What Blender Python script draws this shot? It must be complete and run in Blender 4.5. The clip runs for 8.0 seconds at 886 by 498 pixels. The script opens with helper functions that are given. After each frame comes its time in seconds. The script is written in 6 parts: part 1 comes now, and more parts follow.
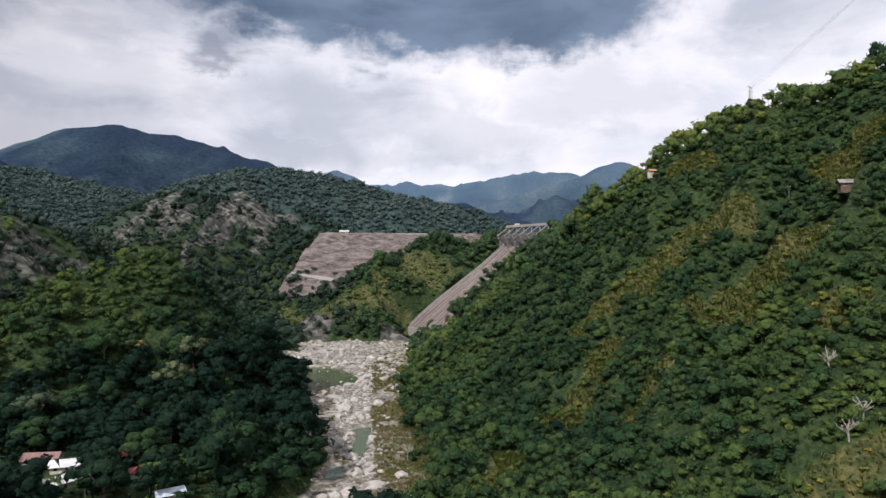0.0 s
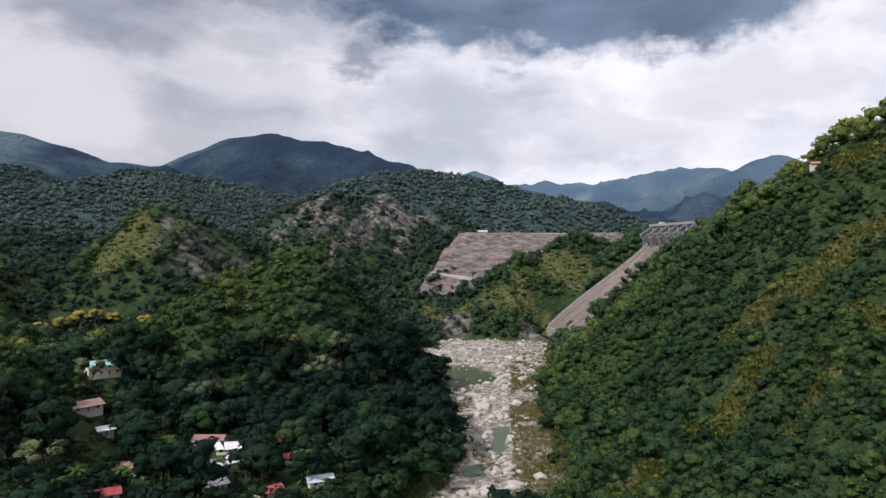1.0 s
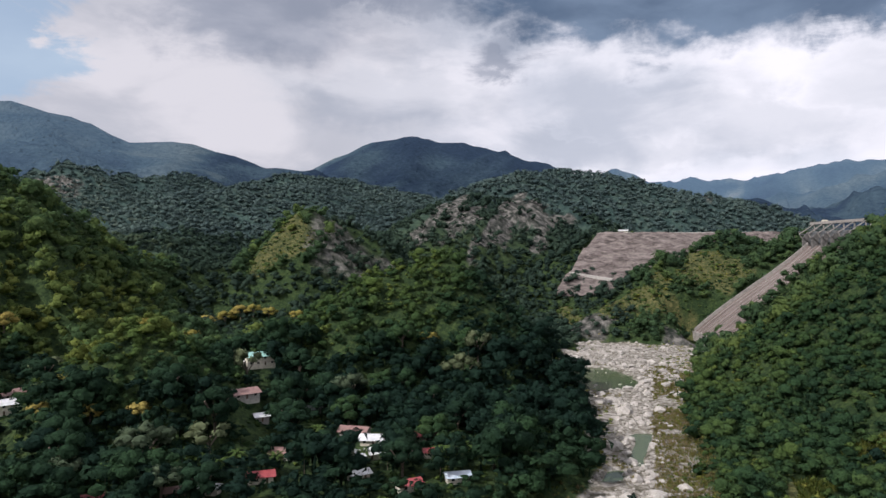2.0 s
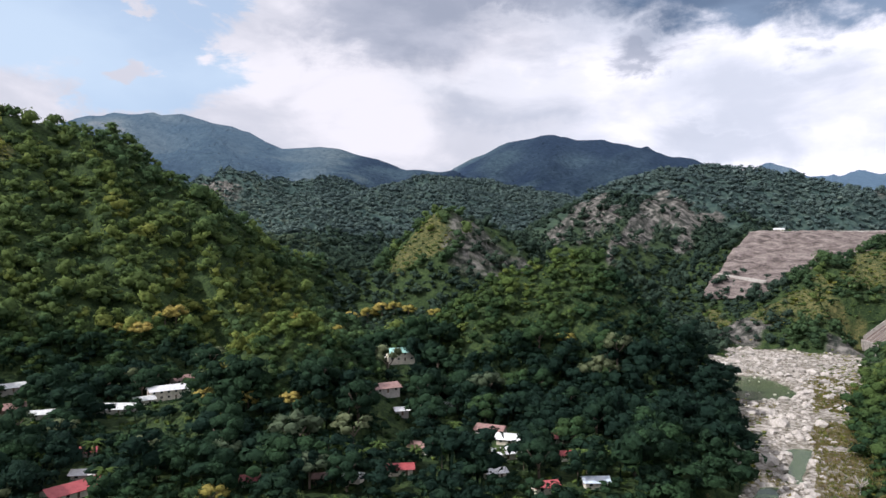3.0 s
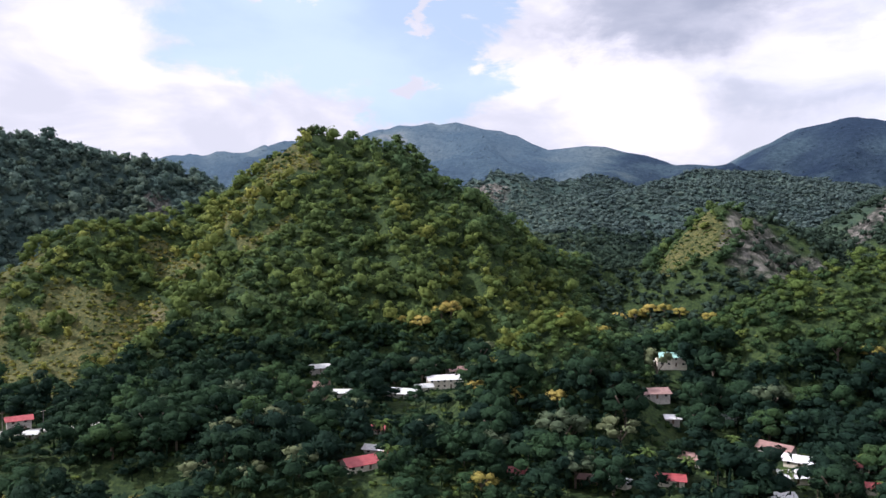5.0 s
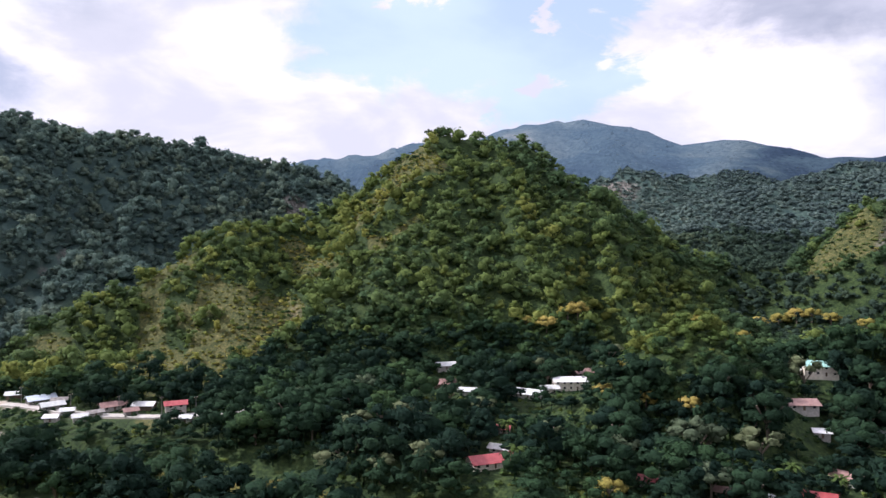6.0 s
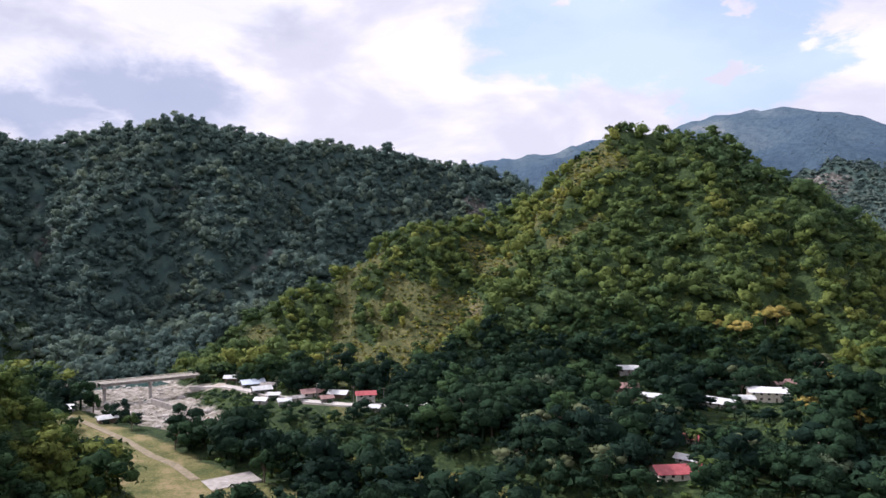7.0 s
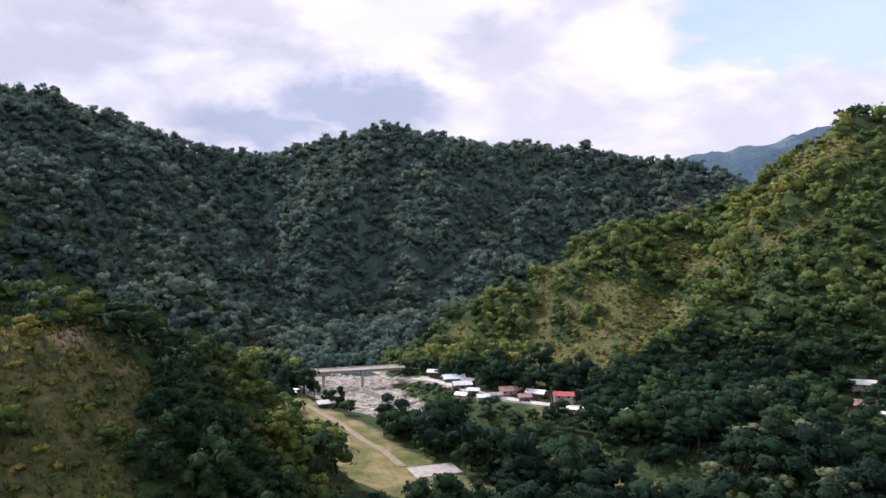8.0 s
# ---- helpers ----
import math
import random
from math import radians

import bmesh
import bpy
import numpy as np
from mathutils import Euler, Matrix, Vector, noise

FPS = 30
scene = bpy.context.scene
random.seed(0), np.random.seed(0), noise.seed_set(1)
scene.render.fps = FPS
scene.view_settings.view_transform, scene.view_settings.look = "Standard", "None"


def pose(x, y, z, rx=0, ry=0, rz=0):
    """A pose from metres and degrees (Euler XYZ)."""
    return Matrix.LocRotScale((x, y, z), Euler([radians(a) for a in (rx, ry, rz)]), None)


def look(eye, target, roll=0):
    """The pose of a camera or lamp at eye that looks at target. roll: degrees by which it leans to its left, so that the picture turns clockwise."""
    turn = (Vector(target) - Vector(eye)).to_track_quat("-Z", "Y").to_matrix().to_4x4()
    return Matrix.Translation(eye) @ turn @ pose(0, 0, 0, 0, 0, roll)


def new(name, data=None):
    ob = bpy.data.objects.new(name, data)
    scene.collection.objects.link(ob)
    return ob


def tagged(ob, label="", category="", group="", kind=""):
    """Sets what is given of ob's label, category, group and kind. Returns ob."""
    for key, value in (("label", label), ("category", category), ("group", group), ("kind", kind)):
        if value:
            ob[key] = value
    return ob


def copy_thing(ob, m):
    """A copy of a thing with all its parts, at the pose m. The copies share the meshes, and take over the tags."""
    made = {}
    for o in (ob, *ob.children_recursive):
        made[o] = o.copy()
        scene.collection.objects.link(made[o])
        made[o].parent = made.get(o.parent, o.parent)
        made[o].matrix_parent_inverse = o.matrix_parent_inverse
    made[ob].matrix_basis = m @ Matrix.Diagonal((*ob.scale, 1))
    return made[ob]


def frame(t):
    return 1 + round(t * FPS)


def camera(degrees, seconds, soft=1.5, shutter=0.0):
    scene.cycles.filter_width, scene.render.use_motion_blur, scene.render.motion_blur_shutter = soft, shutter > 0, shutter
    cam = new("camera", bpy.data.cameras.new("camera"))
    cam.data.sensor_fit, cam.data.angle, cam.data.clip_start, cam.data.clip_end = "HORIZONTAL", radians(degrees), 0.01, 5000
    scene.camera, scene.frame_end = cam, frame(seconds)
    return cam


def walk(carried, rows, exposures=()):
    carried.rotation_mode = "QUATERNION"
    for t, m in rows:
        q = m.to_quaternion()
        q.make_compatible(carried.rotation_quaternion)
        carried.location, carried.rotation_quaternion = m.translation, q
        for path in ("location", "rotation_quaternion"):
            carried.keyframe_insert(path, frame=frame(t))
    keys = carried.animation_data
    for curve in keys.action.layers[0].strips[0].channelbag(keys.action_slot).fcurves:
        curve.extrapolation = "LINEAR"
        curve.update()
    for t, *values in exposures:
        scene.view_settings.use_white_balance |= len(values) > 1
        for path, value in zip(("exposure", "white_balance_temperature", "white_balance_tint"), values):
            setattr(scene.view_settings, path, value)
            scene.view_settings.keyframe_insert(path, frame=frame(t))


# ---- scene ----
# ================= camera =================
cam = camera(65.75, 8.0, soft=1.5)
EYE = (0.0, 0.0, 100.0)
TURN = [(0.0, 0.00, 0.09, 0.16), (0.5, 5.63, 0.09, 0.20), (1.0, 11.52, 0.11, 0.20), (1.5, 17.22, 0.13, 0.18),
        (2.8, 32.08, 0.11, 0.02), (3.5, 39.83, 0.10, 0.0), (4.0, 45.26, 0.08, 0.02), (4.5, 50.69, 0.08, 0.02),
        (5.8, 64.77, 0.05, -0.05), (6.5, 72.52, 0.02, -0.06), (6.8, 77.60, 0.0, -0.03), (7.0, 81.56, -0.01, 0.0),
        (7.3, 87.65, -0.03, 0.05), (7.5, 91.75, -0.04, 0.08), (7.7, 94.96, -0.04, 0.08), (8.0, 97.95, -0.03, 0.08)]
walk(cam, [(t, pose(*EYE, 90 + pitch, roll, yaw)) for t, yaw, pitch, roll in TURN], [(0.0, -0.14, 6080, 15), (1.7, -0.20, 6060, 15), (3.2, 0.24, 6020, 16), (4.6, 0.36, 5960, 19), (6.2, 0.44, 5930, 22), (7.4, 0.36, 5960, 23), (8.0, 0.38, 5970, 23)])

# ================= sky and sun =================
SUN_AZ, SUN_EL = 147.0, 42.0          # bearing (left of +y) and height of the sun, degrees
sun_data = bpy.data.lights.new("sun", "SUN")
sun_data.energy, sun_data.angle, sun_data.color = 5.0, radians(0.6), (1.0, 0.94, 0.84)
sun = new("sun", sun_data)
sun_way = Vector((-math.sin(radians(SUN_AZ)) * math.cos(radians(SUN_EL)), math.cos(radians(SUN_AZ)) * math.cos(radians(SUN_EL)), math.sin(radians(SUN_EL))))
sun.matrix_world = look(sun_way * 900, (0, 0, 0))


# ================= node helpers =================
def tree_of(holder):
    holder.use_nodes = True
    holder.node_tree.nodes.clear()
    return holder.node_tree


def node(nt, kind, inputs=None, **settings):
    n = nt.nodes.new(kind)
    for key, value in settings.items():
        setattr(n, key, value)
    for key, value in (inputs or {}).items():
        if hasattr(value, "is_linked"):
            nt.links.new(value, n.inputs[key])
        else:
            n.inputs[key].default_value = value
    return n


def calc(nt, op, a, b=0.0, c=0.0, clamp=False):
    return node(nt, "ShaderNodeMath", {0: a, 1: b, 2: c}, operation=op, use_clamp=clamp).outputs[0]


def blend(nt, fac, a, b, mode="MIX"):
    n = node(nt, "ShaderNodeMix", {0: fac}, data_type="RGBA", blend_type=mode)
    for socket, value in ((n.inputs[6], a), (n.inputs[7], b)):
        if hasattr(value, "is_linked"):
            nt.links.new(value, socket)
        else:
            socket.default_value = (*value, 1) if len(value) == 3 else value
    return n.outputs[2]


def smooth(nt, v, lo, hi, a=0.0, b=1.0):
    return node(nt, "ShaderNodeMapRange", {0: v, 1: lo, 2: hi, 3: a, 4: b}, interpolation_type="SMOOTHSTEP").outputs[0]


def grain(nt, where, scale, detail=4.0, rough=0.55, distort=0.0):
    return node(nt, "ShaderNodeTexNoise", {"Vector": where, "Scale": scale, "Detail": detail, "Roughness": rough, "Distortion": distort}).outputs[0]


# ================= the sky: blue with high sun, broken cloud =================
world = bpy.data.worlds.new("sky")
scene.world = world
nt = tree_of(world)
way = node(nt, "ShaderNodeTexCoord").outputs["Generated"]
blue = node(nt, "ShaderNodeTexSky", sky_type="NISHITA", sun_disc=False, sun_elevation=radians(SUN_EL), sun_rotation=radians(-SUN_AZ), air_density=1.0, dust_density=1.5, altitude=500)
blue = blend(nt, 1.0, blue.outputs[0], (0.15, 0.15, 0.15), "MULTIPLY")
parts3 = node(nt, "ShaderNodeSeparateXYZ", {0: way})
wx, wy, wz = parts3.outputs
tall = node(nt, "ShaderNodeMapping", {"Vector": way, "Scale": (1.0, 1.0, 2.3)}).outputs[0]
big = grain(nt, tall, 2.2, 6.0, 0.5, 0.3)
mid = grain(nt, tall, 4.6, 7.0, 0.52, 0.3)
puff = grain(nt, tall, 6.5, 9.0, 0.6, 0.4)
bearing = calc(nt, "MULTIPLY", calc(nt, "ARCTAN2", calc(nt, "MULTIPLY", wx, -1.0), wy), 57.2958)
rise = calc(nt, "MULTIPLY", calc(nt, "ARCSINE", wz), 57.2958)
curl = grain(nt, tall, 13.0, 9.0, 0.6, 0.3)
bearing = calc(nt, "ADD", bearing, calc(nt, "ADD", calc(nt, "MULTIPLY_ADD", puff, 13.0, -6.5), calc(nt, "MULTIPLY_ADD", curl, 6.0, -3.0)))
rise = calc(nt, "ADD", rise, calc(nt, "ADD", calc(nt, "MULTIPLY_ADD", grain(nt, way, 9.0, 6.0, 0.6, 0.2), 7.0, -3.5), calc(nt, "MULTIPLY_ADD", curl, -5.0, 2.5)))


def bank(b, e, rb, re):
    """A bank of cloud, or a gap: 1 inside, 0 at its rim."""
    u, v = calc(nt, "DIVIDE", calc(nt, "SUBTRACT", bearing, b), rb), calc(nt, "DIVIDE", calc(nt, "SUBTRACT", rise, e), re)
    return calc(nt, "SUBTRACT", 1.0, calc(nt, "SQRT", calc(nt, "ADD", calc(nt, "MULTIPLY", u, u), calc(nt, "MULTIPLY", v, v))))


def union(*rows):
    out = bank(*rows[0])
    for r in rows[1:]:
        out = calc(nt, "MAXIMUM", out, bank(*r))
    return out


dark = smooth(nt, union((4, 22.0, 22, 7.2), (-9, 20.5, 10, 5.5), (-24, 26, 10, 5), (30, 25, 14, 5), (70, 42, 18, 8)), -0.06, 0.30)
base = smooth(nt, union((38.5, 18.4, 11.0, 4.4), (17, 15.2, 3.6, 2.0), (30, 20, 8, 2.5), (124, 22, 9, 4)), -0.10, 0.60)
west_base = smooth(nt, union((105, 11.5, 8.5, 4.0), (113, 9.5, 6, 3)), -0.20, 0.65)
soft = smooth(nt, union((8, 11.5, 9, 4), (-14, 12.5, 8, 3.5), (-2, 10, 8, 3), (28, 13, 10, 3), (122, 14, 16, 5), (100, 18, 9, 3), (-26, 17, 8, 3), (10, 8, 12, 2), (20, 19, 8, 3)), -0.3, 0.6)
gap = smooth(nt, union((66.5, 17.5, 13.5, 6.0), (57, 14, 6.5, 4.0), (66, 27, 15, 11), (54, 22, 4, 6)), -0.08, 0.22)
cumulus = smooth(nt, union((69.5, 9.8, 8.5, 3.2), (61, 9.0, 4, 2.4), (58.2, 14.6, 1.6, 0.8), (57.4, 18.6, 1.0, 1.4), (71, 20.5, 2.6, 0.9)), -0.25, 0.45)
gap = calc(nt, "MULTIPLY", gap, calc(nt, "SUBTRACT", 1.0, cumulus))
billow = smooth(nt, mid, 0.40, 0.62)
east_white = blend(nt, billow, (1.08, 1.09, 1.13), (1.40, 1.35, 1.35))
white = blend(nt, smooth(nt, bearing, 8.0, 36.0), east_white, blend(nt, billow, (0.75, 0.75, 0.78), (1.03, 0.99, 0.985)))
white = blend(nt, smooth(nt, big, 0.55, 0.68, 0.0, 0.35), white, (0.70, 0.73, 0.79))
grey = blend(nt, smooth(nt, mid, 0.35, 0.68), (0.115, 0.180, 0.280), (0.24, 0.34, 0.47))
cloud = blend(nt, calc(nt, "MULTIPLY", soft, 0.48), white, blend(nt, billow, (0.48, 0.53, 0.61), (0.80, 0.83, 0.87)))
cloud = blend(nt, calc(nt, "MULTIPLY", base, 0.85), cloud, blend(nt, billow, (0.36, 0.40, 0.48), (0.52, 0.55, 0.62)))
cloud = blend(nt, calc(nt, "MULTIPLY", west_base, 0.85), cloud, (0.42, 0.49, 0.61))
cloud = blend(nt, calc(nt, "MULTIPLY", dark, 0.95), cloud, grey)
blue = blend(nt, smooth(nt, big, 0.38, 0.62, 0.62, 0.9), blue, (0.72, 0.86, 0.97))
sky = blend(nt, gap, cloud, blue)
node(nt, "ShaderNodeOutputWorld", {0: node(nt, "ShaderNodeBackground", {0: sky, 1: 0.82}).outputs[0]})


def attribute(nt, name):
    return node(nt, "ShaderNodeAttribute", attribute_name=name).outputs["Fac"]


# ================= materials =================
def surface(name, colour, roughness=0.8, bump=None, depth=0.1, metal=0.0, gloss=0.3, through_light=0.0, glow_colour=None, glow_by="", holes=None):
    """A material; colour and bump are functions of (nodes, place)."""
    m = bpy.data.materials.new(name)
    nt = tree_of(m)
    where = node(nt, "ShaderNodeNewGeometry").outputs["Position"]
    base = colour(nt, where) if callable(colour) else colour
    shader = node(nt, "ShaderNodeBsdfPrincipled", {"Roughness": roughness, "Metallic": metal, "Specular IOR Level": gloss})
    if hasattr(base, "is_linked"):
        nt.links.new(base, shader.inputs["Base Color"])
    else:
        shader.inputs["Base Color"].default_value = (*base, 1)
    if glow_colour:
        shader.inputs["Emission Color"].default_value, shader.inputs["Emission Strength"].default_value = (*glow_colour, 1), 1.0
        if glow_by:
            nt.links.new(attribute(nt, glow_by), shader.inputs["Emission Strength"])
    out = shader.outputs[0]
    if bump:
        b = node(nt, "ShaderNodeBump", {"Height": bump(nt, where), "Distance": depth, "Strength": 1.0})
        nt.links.new(b.outputs[0], shader.inputs["Normal"])
    if through_light:
        leaf = node(nt, "ShaderNodeBsdfTranslucent")
        if hasattr(base, "is_linked"):
            nt.links.new(base, leaf.inputs[0])
        out = node(nt, "ShaderNodeMixShader", {0: through_light, 1: out, 2: leaf.outputs[0]}).outputs[0]
    if holes:
        scale, share = holes
        gaps = smooth(nt, grain(nt, where, scale, 3.0, 0.6, 0.2), share - 0.02, share + 0.02)
        out = node(nt, "ShaderNodeMixShader", {0: gaps, 1: node(nt, "ShaderNodeBsdfTransparent").outputs[0], 2: out}).outputs[0]
    node(nt, "ShaderNodeOutputMaterial", {0: out})
    return m


def ramp(nt, fac, *stops):
    n = node(nt, "ShaderNodeValToRGB", {0: fac})
    e = n.color_ramp.elements
    while len(e) < len(stops):
        e.new(0.5)
    for k, (at, c) in enumerate(stops):
        e[k].position, e[k].color = at, (*c, 1)
    return n.outputs[0]


def leaf_colour(nt, where):
    tint = attribute(nt, "tint")
    island = node(nt, "ShaderNodeNewGeometry").outputs["Random Per Island"]
    v = calc(nt, "ADD", tint, calc(nt, "MULTIPLY_ADD", island, 0.07, -0.035))
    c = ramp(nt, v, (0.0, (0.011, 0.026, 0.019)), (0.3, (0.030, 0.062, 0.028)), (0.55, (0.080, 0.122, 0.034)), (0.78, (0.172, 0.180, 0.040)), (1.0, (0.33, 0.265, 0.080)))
    dapple = grain(nt, where, 0.9, 3.0, 0.6)
    c = blend(nt, 1.0, c, ramp(nt, dapple, (0.3, (0.60, 0.62, 0.60)), (0.5, (0.97, 0.97, 0.97)), (0.7, (1.35, 1.32, 1.2))), "MULTIPLY")
    return c


foliage = surface("foliage", leaf_colour, 0.85, lambda nt, w: grain(nt, w, 1.0, 4.0, 0.62), 0.6, gloss=0.05, through_light=0.22, holes=(1.9, 0.40))


# lighter than leaf_colour: haze over the middle hills put into the colour
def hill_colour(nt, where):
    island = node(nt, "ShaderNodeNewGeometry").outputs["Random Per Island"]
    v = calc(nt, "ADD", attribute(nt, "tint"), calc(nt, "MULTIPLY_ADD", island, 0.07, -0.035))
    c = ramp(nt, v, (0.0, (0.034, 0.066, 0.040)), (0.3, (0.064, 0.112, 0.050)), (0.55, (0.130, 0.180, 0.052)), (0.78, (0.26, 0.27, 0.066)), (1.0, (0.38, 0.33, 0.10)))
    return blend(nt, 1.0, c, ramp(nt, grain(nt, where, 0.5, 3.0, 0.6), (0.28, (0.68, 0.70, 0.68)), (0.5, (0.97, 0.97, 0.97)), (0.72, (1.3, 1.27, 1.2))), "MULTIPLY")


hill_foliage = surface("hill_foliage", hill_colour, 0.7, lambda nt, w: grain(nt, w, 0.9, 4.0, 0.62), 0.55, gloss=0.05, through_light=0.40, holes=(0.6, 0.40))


def west_haze_colour(nt, where):
    """Leaves of the western mountain, blue-green from haze put into the colour."""
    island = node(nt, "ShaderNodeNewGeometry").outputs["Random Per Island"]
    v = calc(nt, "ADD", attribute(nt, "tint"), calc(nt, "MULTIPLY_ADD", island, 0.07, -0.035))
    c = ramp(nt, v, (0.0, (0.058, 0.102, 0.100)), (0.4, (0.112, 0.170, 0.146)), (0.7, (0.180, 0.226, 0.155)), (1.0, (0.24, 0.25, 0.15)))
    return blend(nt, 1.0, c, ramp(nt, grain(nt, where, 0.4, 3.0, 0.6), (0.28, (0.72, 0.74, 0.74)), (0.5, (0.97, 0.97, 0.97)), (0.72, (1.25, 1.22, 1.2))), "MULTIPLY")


west_haze_foliage = surface("west_haze_foliage", west_haze_colour, 0.7, lambda nt, w: grain(nt, w, 0.7, 3.0, 0.6), 0.5, gloss=0.05, through_light=0.5, holes=(0.6, 0.38))


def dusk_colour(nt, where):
    """Grey-green leaves; on the slopes behind the valley, shade and haze put into the colour."""
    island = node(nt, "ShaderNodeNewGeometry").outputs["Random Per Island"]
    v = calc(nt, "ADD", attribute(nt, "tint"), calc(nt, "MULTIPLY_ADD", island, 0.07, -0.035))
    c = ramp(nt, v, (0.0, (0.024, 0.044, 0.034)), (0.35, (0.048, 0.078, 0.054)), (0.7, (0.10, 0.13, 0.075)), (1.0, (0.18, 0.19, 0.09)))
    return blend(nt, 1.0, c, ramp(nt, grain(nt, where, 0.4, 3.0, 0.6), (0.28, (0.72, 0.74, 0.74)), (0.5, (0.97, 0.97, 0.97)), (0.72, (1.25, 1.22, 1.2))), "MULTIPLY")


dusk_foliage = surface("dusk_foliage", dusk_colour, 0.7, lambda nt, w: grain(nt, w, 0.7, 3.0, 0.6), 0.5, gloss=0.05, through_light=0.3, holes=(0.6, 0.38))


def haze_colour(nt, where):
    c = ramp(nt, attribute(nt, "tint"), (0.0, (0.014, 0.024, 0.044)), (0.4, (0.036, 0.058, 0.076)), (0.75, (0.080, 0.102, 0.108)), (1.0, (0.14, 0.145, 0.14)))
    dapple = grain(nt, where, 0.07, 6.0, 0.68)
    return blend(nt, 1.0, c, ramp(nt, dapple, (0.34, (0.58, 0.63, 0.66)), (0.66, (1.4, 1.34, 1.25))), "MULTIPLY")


# haze is put into both the base colour and the veil glow
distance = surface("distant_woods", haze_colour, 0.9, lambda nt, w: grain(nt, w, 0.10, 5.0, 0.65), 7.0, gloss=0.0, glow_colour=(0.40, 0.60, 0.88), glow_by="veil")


# pale blue-green: haze over the hills behind the dam put into the colour
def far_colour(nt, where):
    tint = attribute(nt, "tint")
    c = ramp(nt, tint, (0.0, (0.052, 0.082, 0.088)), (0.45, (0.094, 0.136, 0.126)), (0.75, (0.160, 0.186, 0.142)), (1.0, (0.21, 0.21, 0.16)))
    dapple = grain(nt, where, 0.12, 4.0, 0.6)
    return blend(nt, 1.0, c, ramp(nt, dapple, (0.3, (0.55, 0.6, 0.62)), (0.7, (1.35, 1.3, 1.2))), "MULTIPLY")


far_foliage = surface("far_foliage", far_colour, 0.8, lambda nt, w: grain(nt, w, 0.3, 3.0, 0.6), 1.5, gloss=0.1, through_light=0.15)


def ground_colour(nt, where):
    fine, coarse, wide = grain(nt, where, 1.3, 5.0, 0.65), grain(nt, where, 0.16, 5.0, 0.6), grain(nt, where, 0.02, 4.0, 0.6)
    scrub = calc(nt, "MULTIPLY_ADD", grain(nt, where, 0.55, 5.0, 0.7), 0.65, calc(nt, "MULTIPLY", coarse, 0.35))
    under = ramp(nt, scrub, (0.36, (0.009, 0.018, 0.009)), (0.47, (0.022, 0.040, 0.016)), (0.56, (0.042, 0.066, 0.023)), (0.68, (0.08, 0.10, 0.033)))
    dry = ramp(nt, calc(nt, "MULTIPLY_ADD", grain(nt, where, 0.6, 5.0, 0.7), 0.6, calc(nt, "MULTIPLY", coarse, 0.4)), (0.37, (0.022, 0.036, 0.016)), (0.48, (0.058, 0.068, 0.026)), (0.58, (0.120, 0.114, 0.046)), (0.72, (0.200, 0.168, 0.080)))
    streaks = node(nt, "ShaderNodeMapping", {"Vector": where, "Scale": (1.0, 1.0, 0.25)}).outputs[0]
    rock = ramp(nt, grain(nt, streaks, 0.11, 8.0, 0.7, 0.4), (0.40, (0.018, 0.024, 0.019)), (0.50, (0.070, 0.069, 0.062)), (0.62, (0.190, 0.180, 0.165)))
    stony = ramp(nt, grain(nt, where, 0.22, 8.0, 0.7, 0.6), (0.34, (0.05, 0.048, 0.032)), (0.45, (0.15, 0.135, 0.105)), (0.52, (0.26, 0.24, 0.21)), (0.62, (0.40, 0.375, 0.34)))
    meadow = ramp(nt, calc(nt, "MULTIPLY_ADD", grain(nt, where, 0.07, 6.0, 0.7), 0.65, calc(nt, "MULTIPLY", fine, 0.35)), (0.40, (0.058, 0.078, 0.026)), (0.5, (0.135, 0.132, 0.052)), (0.6, (0.245, 0.195, 0.105)))
    sand = ramp(nt, coarse, (0.3, (0.24, 0.205, 0.165)), (0.7, (0.42, 0.38, 0.33)))
    bare = ramp(nt, fine, (0.3, (0.20, 0.15, 0.10)), (0.7, (0.33, 0.26, 0.18)))
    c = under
    # ground in the same hazed blue-green as the far trees
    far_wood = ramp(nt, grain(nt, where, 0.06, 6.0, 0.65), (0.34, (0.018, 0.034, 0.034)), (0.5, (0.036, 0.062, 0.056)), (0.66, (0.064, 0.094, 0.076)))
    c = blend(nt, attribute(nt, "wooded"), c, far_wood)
    wobble = calc(nt, "MULTIPLY_ADD", fine, 0.5, -0.25)
    for name, colour in (("dry", dry), ("bare", bare), ("rocky", rock), ("meadow", meadow), ("stony", stony), ("sand", sand)):
        a = calc(nt, "ADD", attribute(nt, name), wobble)
        c = blend(nt, smooth(nt, a, 0.32, 0.62), c, colour)
    return c


earth = surface("earth", ground_colour, 0.92, lambda nt, w: grain(nt, w, 0.55, 6.0, 0.7), 1.1, gloss=0.1)
def water_colour(nt, w):
    wx_, wy_, _ = node(nt, "ShaderNodeSeparateXYZ", {0: w}).outputs
    green = ramp(nt, grain(nt, w, 0.03, 3.0), (0.35, (0.040, 0.066, 0.028)), (0.7, (0.066, 0.090, 0.036)))
    olive = ramp(nt, grain(nt, w, 0.04, 4.0), (0.35, (0.075, 0.074, 0.024)), (0.7, (0.110, 0.102, 0.036)))
    teal = ramp(nt, grain(nt, w, 0.06, 5.0), (0.35, (0.030, 0.062, 0.058)), (0.7, (0.075, 0.115, 0.105)))
    return blend(nt, smooth(nt, wx_, -370.0, -430.0), blend(nt, smooth(nt, wy_, 220.0, 150.0), green, olive), teal)


